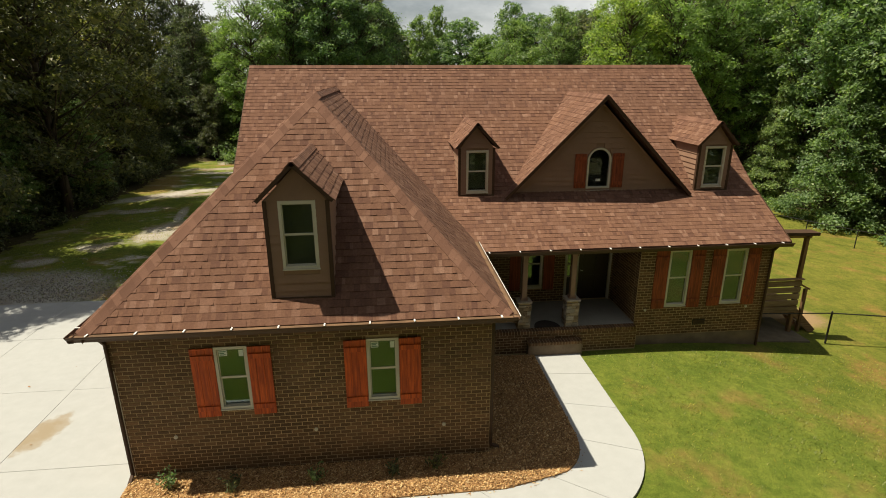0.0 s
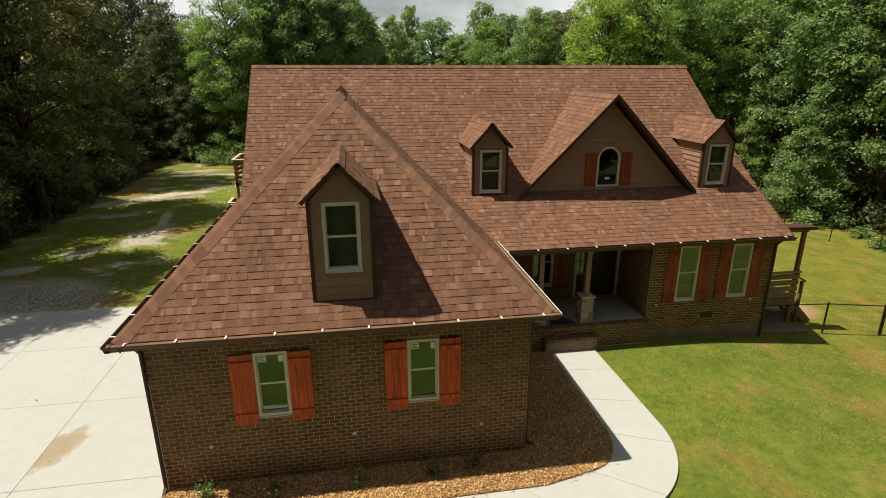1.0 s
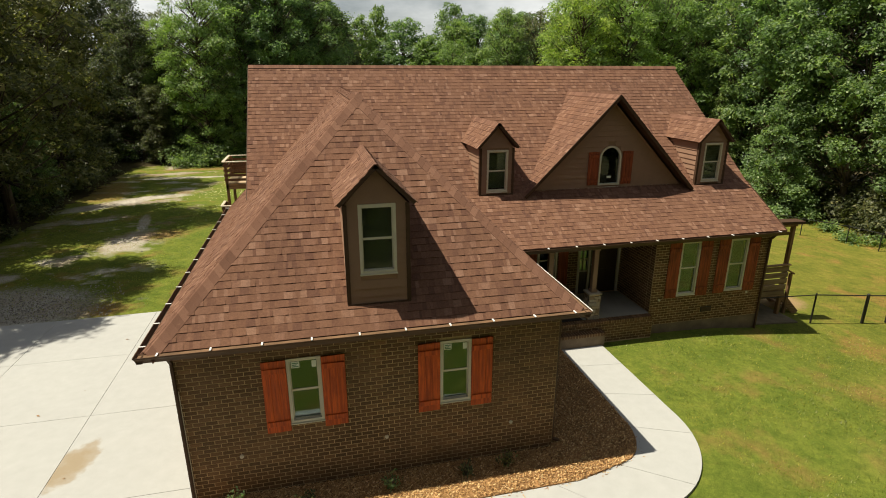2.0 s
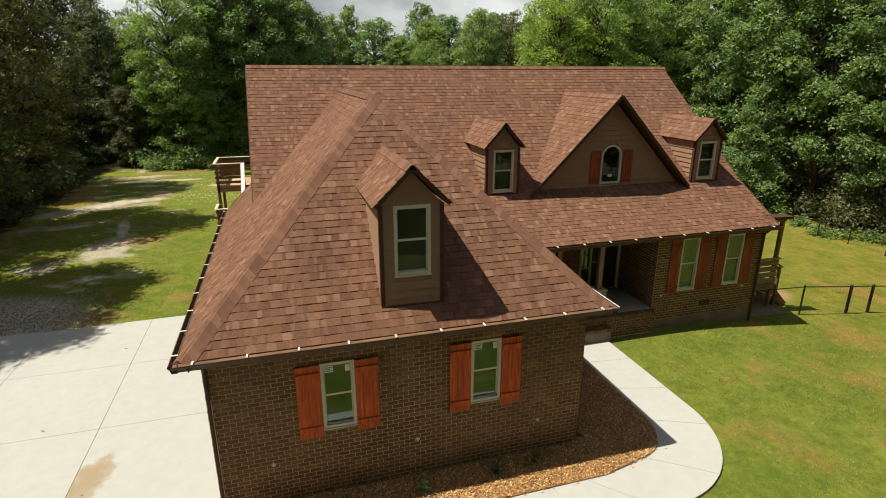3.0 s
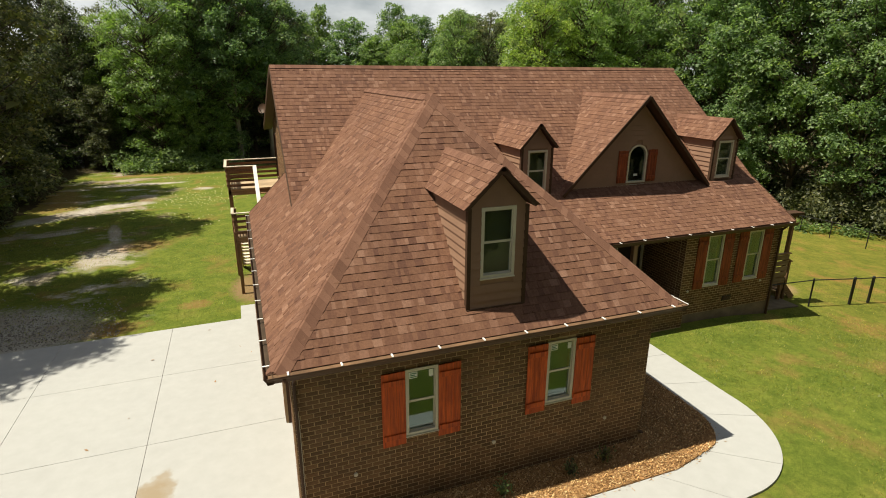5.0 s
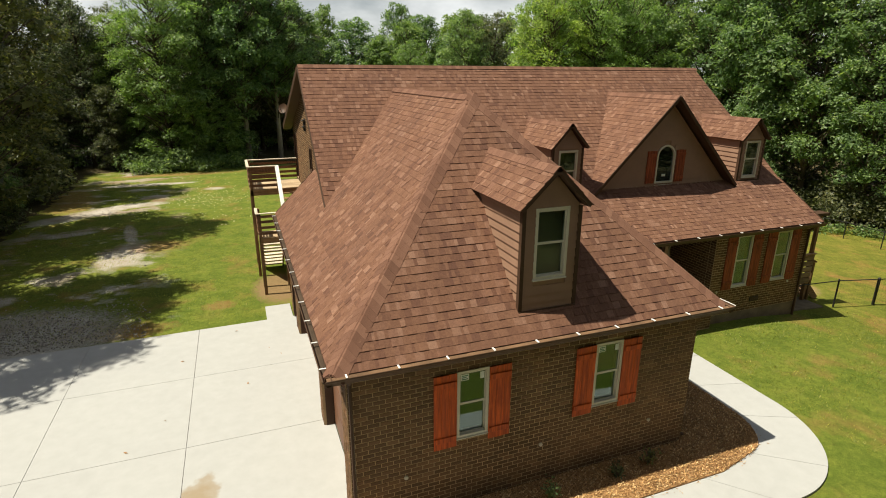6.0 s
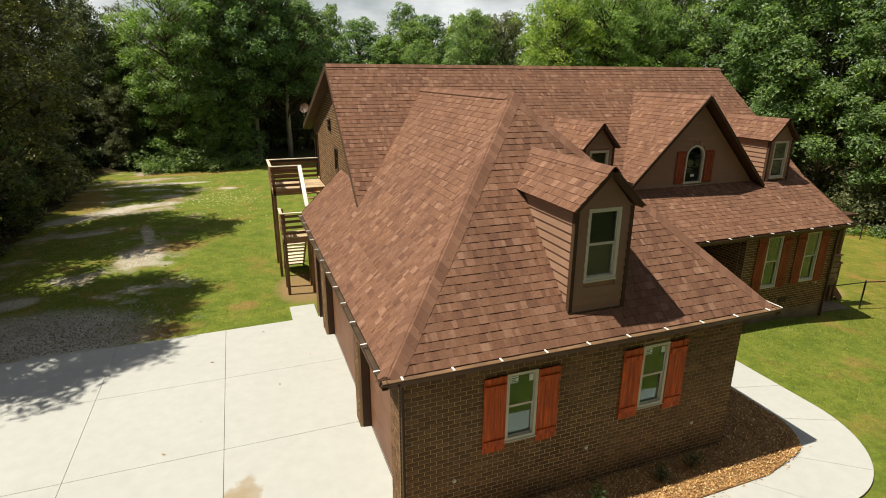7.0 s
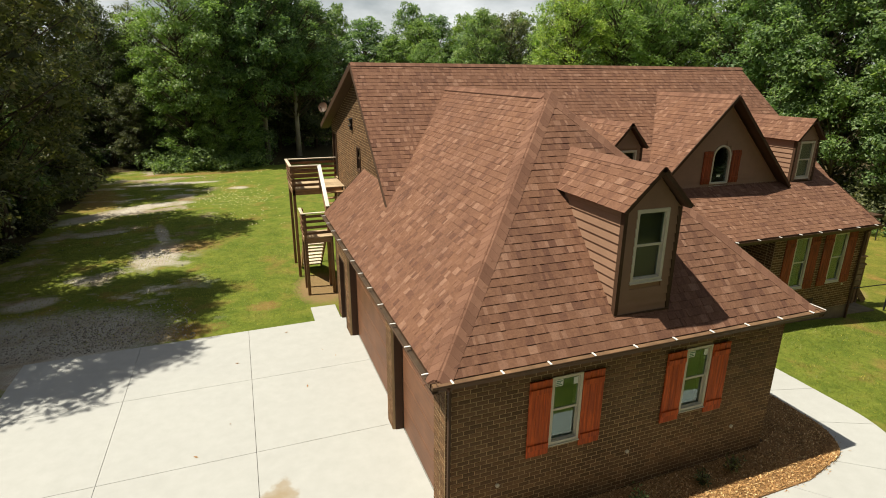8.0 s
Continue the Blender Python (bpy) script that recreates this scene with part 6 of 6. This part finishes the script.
def undergrowth():
    """Brush and saplings along the foot of the woods."""
    rng = np.random.default_rng(8)
    c, r, per = [], [], []
    edge = (c, r, per)
    deep = ([], [], [])

    def bush(x, y, s, into=edge):
        c, r, per = into
        for _ in range(3):
            c.append((x + rng.normal() * 0.5, y + rng.normal() * 0.5, land(x, y) + s * rng.uniform(0.3, 0.7)))
            r.append(s * rng.uniform(0.5, 0.9))
            per.append(int(19 * s))

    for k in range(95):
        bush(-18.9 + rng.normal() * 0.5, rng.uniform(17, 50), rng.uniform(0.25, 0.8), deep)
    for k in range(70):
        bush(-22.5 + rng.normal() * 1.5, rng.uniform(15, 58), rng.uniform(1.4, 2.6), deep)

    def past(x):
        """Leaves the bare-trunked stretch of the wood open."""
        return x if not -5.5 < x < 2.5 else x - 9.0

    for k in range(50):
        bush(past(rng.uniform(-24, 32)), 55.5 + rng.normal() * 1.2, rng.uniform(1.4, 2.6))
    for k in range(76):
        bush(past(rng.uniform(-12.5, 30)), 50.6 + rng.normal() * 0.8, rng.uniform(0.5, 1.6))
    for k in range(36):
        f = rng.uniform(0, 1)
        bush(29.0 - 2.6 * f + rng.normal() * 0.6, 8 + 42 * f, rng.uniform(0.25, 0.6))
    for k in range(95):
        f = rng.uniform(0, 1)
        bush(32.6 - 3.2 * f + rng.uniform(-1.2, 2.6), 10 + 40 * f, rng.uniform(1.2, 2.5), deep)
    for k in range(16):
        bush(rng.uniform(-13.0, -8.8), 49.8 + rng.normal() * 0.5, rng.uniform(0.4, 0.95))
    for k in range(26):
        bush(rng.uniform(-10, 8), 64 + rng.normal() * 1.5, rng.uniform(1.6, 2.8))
    # inner brush takes the darker leaf, so its shade is coloured in
    tagged(new("undergrowth", leaf_cloud(rng, *deep, 0.110, M_LEAF3, "undergrowth")), "brush inside the wood, its shade put into a dark leaf colour", "brush", kind="stuff")
    me = leaf_cloud(rng, c, r, per, 0.100, M_LEAF, "undergrowth")
    tagged(new("undergrowth", me), "low green brush along the foot of the wood", "brush", kind="stuff")


undergrowth()


def slab_litter():
    rng = random.Random(31)
    mb = MB()
    for k in range(15):
        x, y = rng.uniform(-12.8, -5.6), rng.uniform(8.5, 17.8)
        a, l = rng.uniform(0, 6.28), rng.uniform(0.025, 0.055)
        c, s = math.cos(a) * l, math.sin(a) * l
        mb.face((x - c, y - s, 0.004), (x + s * 0.4, y - c * 0.4, 0.012), (x + c, y + s, 0.02), (x - s * 0.4, y + c * 0.4, 0.012))
    me = bpy.data.meshes.new("dry_leaves")
    me.from_pydata(mb.v, [], mb.f)
    me.materials.append(M_MULCH)
    tagged(new("dry_leaves", me), "scattered dry brown leaves on the concrete", "dry leaves", kind="stuff")


slab_litter()


def gravel():
    """Loose stones in the corner behind the slab and along the lane."""
    rng = np.random.default_rng(12)
    n = 3000
    x = np.concatenate([rng.normal(-12.6, 2.0, n), rng.normal(-13, 2.2, n // 3)])
    y = np.concatenate([18.35 + np.abs(rng.normal(0, 1.7, n)), rng.uniform(24, 40, n // 3)])
    ok = (x < -9.3) & (x > -17) & ((y < 21.5) | (rng.uniform(size=len(x)) < 0.25))
    x, y = x[ok], y[ok]
    vs, fs = [], []
    for a, b in zip(x, y):
        r = abs(rng.normal(0.016, 0.009)) + 0.006
        t = rng.uniform(0, 6.28)
        z = land(a, b)
        i = len(vs)
        for k in range(4):
            q = r * rng.uniform(0.7, 1.3)
            vs.append((a + q * math.cos(t + k * 1.57), b + q * math.sin(t + k * 1.57), z - 0.004))
        for k in range(4):
            q = r * rng.uniform(0.4, 0.8)
            vs.append((a + q * math.cos(t + 0.3 + k * 1.57), b + q * math.sin(t + 0.3 + k * 1.57), z + r * rng.uniform(0.5, 0.9)))
        fs += [(i + 4, i + 5, i + 6, i + 7)] + [(i + k, i + (k + 1) % 4, i + 4 + (k + 1) % 4, i + 4 + k) for k in range(4)]
    me = bpy.data.meshes.new("gravel")
    me.from_pydata(vs, [], fs)
    me.materials.append(M_GRAVEL)
    tagged(new("gravel", me), "loose pale gravel beside the driveway", "gravel", kind="stuff")


gravel()


def grass():
    """Short blades over the lawns, as one loose mat."""
    rng = np.random.default_rng(4)
    n = 110000
    x = np.concatenate([rng.uniform(3.9, 24, n // 2), rng.uniform(-16, -5.9, n // 4), rng.uniform(-7, 3.9, n // 4)])
    y = np.concatenate([rng.uniform(1, 13.2, n // 2), rng.uniform(18.6, 34, n // 4), rng.uniform(3.2, 6.68, n // 4)])
    keep = ~((x > 3.5) & (x < 5.25) & (y > 8.9)) & ~((x < 5.25) & (x > 2.5) & (y > 6.6)) & ~((x > 5.0) & (x < 10.5) & (y > 12.9))
    patch = np.sin(x * 1.3 + np.sin(y * 0.9) * 2) + np.sin(y * 1.7 + x * 0.6)
    keep &= (patch + rng.normal(size=len(x)) * 0.8) > -0.9
    x, y = x[keep], y[keep]
    z = np.array([land(a, b) for a, b in zip(x, y)])
    m = len(x)
    a = rng.uniform(0, 6.28, m)
    h, w, lean = rng.uniform(0.02, 0.055, m), rng.uniform(0.006, 0.014, m), rng.uniform(0.01, 0.06, m)
    p = np.stack([x, y, z - 0.005], 1)
    s = np.stack([np.cos(a) * w, np.sin(a) * w, a * 0], 1)
    t = np.stack([-np.sin(a) * lean, np.cos(a) * lean, h], 1)
    v = np.stack([p - s, p + s, p + t], 1).reshape(-1, 3)
    me = bpy.data.meshes.new("grass")
    me.vertices.add(3 * m)
    me.vertices.foreach_set("co", v.ravel())
    me.loops.add(3 * m)
    me.loops.foreach_set("vertex_index", np.arange(3 * m))
    me.polygons.add(m)
    me.polygons.foreach_set("loop_start", np.arange(0, 3 * m, 3))
    me.update()
    me.validate()
    me.materials.append(M_GRASS)
    tagged(new("grass", me), "short mown grass blades over the lawn", "grass", kind="stuff")


grass()


def clover():
    rng = random.Random(77)
    mb = MB()
    for k in range(330):
        x, y = rng.gauss(-8.1, 1.2), rng.gauss(37.6, 1.6)
        if k % 3 == 0:
            x, y = rng.uniform(-10.5, -5.5), rng.uniform(30, 48)
        r, z = rng.uniform(0.010, 0.026), land(x, y) + rng.uniform(0.03, 0.07)
        mb.face((x - r, y - r, z), (x + r, y - r, z), (x + r, y + r, z + r), (x - r, y + r, z + r))
    me = bpy.data.meshes.new("clover_heads")
    me.from_pydata([tuple(v) for v in mb.v], [], mb.f)
    me.materials.append(M_CLOVER)
    tagged(new("clover_heads", me), "pale clover heads and dry straw on the lawn", "clover", kind="stuff")


clover()


# ---- roof shingles ----
def span(poly, v):
    """The reach of a convex outline along u at height v."""
    us = []
    for (a, p), (b, q) in zip(poly, poly[1:] + poly[:1]):
        if (p - v) * (q - v) <= 0 and abs(p - q) > 1e-9:
            us.append(a + (b - a) * (v - p) / (q - p))
    return (min(us), max(us)) if us else None


def lay_shingles():
    widths = (0.045, 0.06, 0.08, 0.11, 0.15)
    shared = {}

    def tab(wb0, wb1, wt0, wt1, e, hb, ht):
        """Corner points of one tab: butt edge, top edge, and the butt's foot, in (u, v, n)."""
        return [(wb0, 0, hb), (wb1, 0, hb), (wt1, e, ht), (wt0, e, ht), (wb0, 0, 0.0), (wb1, 0, 0.0)]

    faces = [(0, 1, 2, 3), (4, 5, 1, 0), (4, 0, 3), (5, 2, 1)]
    for ob, o, u, v, n, poly, pieces in ROOFS:
        rng = random.Random(int(o.x * 37 + o.y * 11 + len(poly)))
        vmax = max(p[1] for p in poly)
        e = 0.143
        vs, fs = [], []
        row, made = 0, 0
        flip = u.cross(v).dot(n) < 0
        fl = [tuple(reversed(f)) for f in faces] if flip else faces
        while row * e - 0.028 < vmax - 0.01:
            v0 = row * e - 0.028
            v1 = min(v0 + e * 1.03, vmax - 1e-4)
            lo, hi = span(poly, max(v0, 1e-4)), span(poly, v1)
            row += 1
            if not lo or not hi:
                continue
            a = min(lo[0], hi[0]) - rng.uniform(0, 0.2)
            end = max(lo[1], hi[1])
            while a < end:
                w = rng.choice(widths)
                b0, b1 = max(a, lo[0]), min(a + w, lo[1])
                t0, t1 = max(a, hi[0]), min(a + w, hi[1])
                whole = b0 == a and t0 == a and b1 == a + w and t1 == a + w
                hb = rng.choice((0.0095, 0.011, 0.0150, 0.0185))
                if whole and made < pieces and v1 - v0 > e:
                    key = (w, hb, flip)
                    if key not in shared:
                        me = bpy.data.meshes.new("shingle")
                        me.from_pydata(tab(0.0, w, 0.0, w, v1 - v0, hb, 0.005), [], fl)
                        me.materials.append(M_SHINGLE)
                        shared[key] = me
                    q = part("shingle", shared[key], M_SHINGLE, ob)
                    m = Matrix((u, v, n)).transposed().to_4x4()
                    m.translation = o + u * a + v * v0
                    q.matrix_basis = m
                    made += 1
                elif b1 > b0 + 0.004 or t1 > t0 + 0.004:
                    if b1 < b0:
                        b0 = b1 = (t0 + t1) / 2 if lo[0] <= (t0 + t1) / 2 <= lo[1] else (lo[0] if b1 < lo[0] else lo[1])
                    if t1 < t0:
                        t0 = t1 = hi[0] if t1 < hi[0] else hi[1]
                    i = len(vs)
                    vs += [o + u * x + v * (v0 + y) + n * z for x, y, z in tab(b0, b1, t0, t1, v1 - v0, hb, 0.005)]
                    fs += [tuple(i + j for j in f) for f in fl]
                a += w
        me = bpy.data.meshes.new("shingles")
        me.from_pydata([tuple(p) for p in vs], [], fs)
        me.materials.append(M_SHINGLE)
        q = part("shingles", me, M_SHINGLE, ob)
        q["kind"] = "stuff"


lay_shingles()


# ---- bricks ----
def lay_bricks():
    L, H, J, P = 0.203, 0.0795, 0.0150, 0.005
    shared = None
    cube = [(0, 2, 3, 1), (4, 5, 7, 6), (0, 1, 5, 4), (0, 4, 6, 2), (1, 3, 7, 5)]

    def corners(a, b, z0, z1):
        return [(x, y, z) for z in (z0, z1) for y in (-P, 0.004) for x in (a, b)]

    for ob, o, d, nrm, width, z_from, top, openings, pieces in BRICKWALLS:
        rng = random.Random(int(o.x * 53 + o.y * 7))
        vs, fs = [], []
        made, row = 0, 0
        ztop = max(top(width * k / 40) for k in range(41))
        z = z_from
        while z < ztop - 0.03:
            a = -L / 2 if row % 2 else 0.0
            while a < width:
                b = a + L
                segs = [(max(a, 0.0), min(b, width))]
                for w0, w1, h0, h1 in openings:
                    if z + H > h0 + 0.01 and z < h1 - 0.01:
                        nxt = []
                        for s0, s1 in segs:
                            if s1 <= w0 or s0 >= w1:
                                nxt.append((s0, s1))
                            else:
                                if s0 < w0:
                                    nxt.append((s0, w0))
                                if s1 > w1:
                                    nxt.append((w1, s1))
                        segs = nxt
                for s0, s1 in segs:
                    if s1 - s0 < 0.03 or z + H > min(top(s0), top(s1)) + 0.005:
                        continue
                    full = s1 - s0 > L - 1e-4
                    if full and made < pieces and z > 0.4 and s1 < 3.2:
                        if shared is None:
                            shared = bpy.data.meshes.new("brick")
                            shared.from_pydata(corners(J / 2, L - J / 2, J / 2, H - J / 2), [], cube)
                            shared.materials.append(M_BRICK)
                        q = part("brick", shared, M_BRICK, ob)
                        m = Matrix((d, -nrm, Vector((0, 0, 1)))).transposed().to_4x4()
                        m.translation = o + d * s0 + Vector((0, 0, z)) + nrm * rng.uniform(-0.002, 0.002)
                        q.matrix_basis = m
                        made += 1
                    else:
                        i = len(vs)
                        jit = rng.uniform(-0.002, 0.002)
                        vs += [tuple(o + d * x - nrm * (y + jit) + Vector((0, 0, zz))) for x, y, zz in corners(s0 + J / 2, s1 - J / 2, z + J / 2, z + H - J / 2)]
                        fs += [tuple(i + j for j in f) for f in cube]
                a = b
            z += H
            row += 1
        me = bpy.data.meshes.new("bricks")
        me.from_pydata(vs, [], fs)
        bm = bmesh.new()
        bm.from_mesh(me)
        bmesh.ops.recalc_face_normals(bm, faces=bm.faces)
        bm.to_mesh(me)
        bm.free()
        me.materials.append(M_BRICK)
        q = part("bricks", me, M_BRICK, ob)
        q["kind"] = "stuff"


lay_bricks()
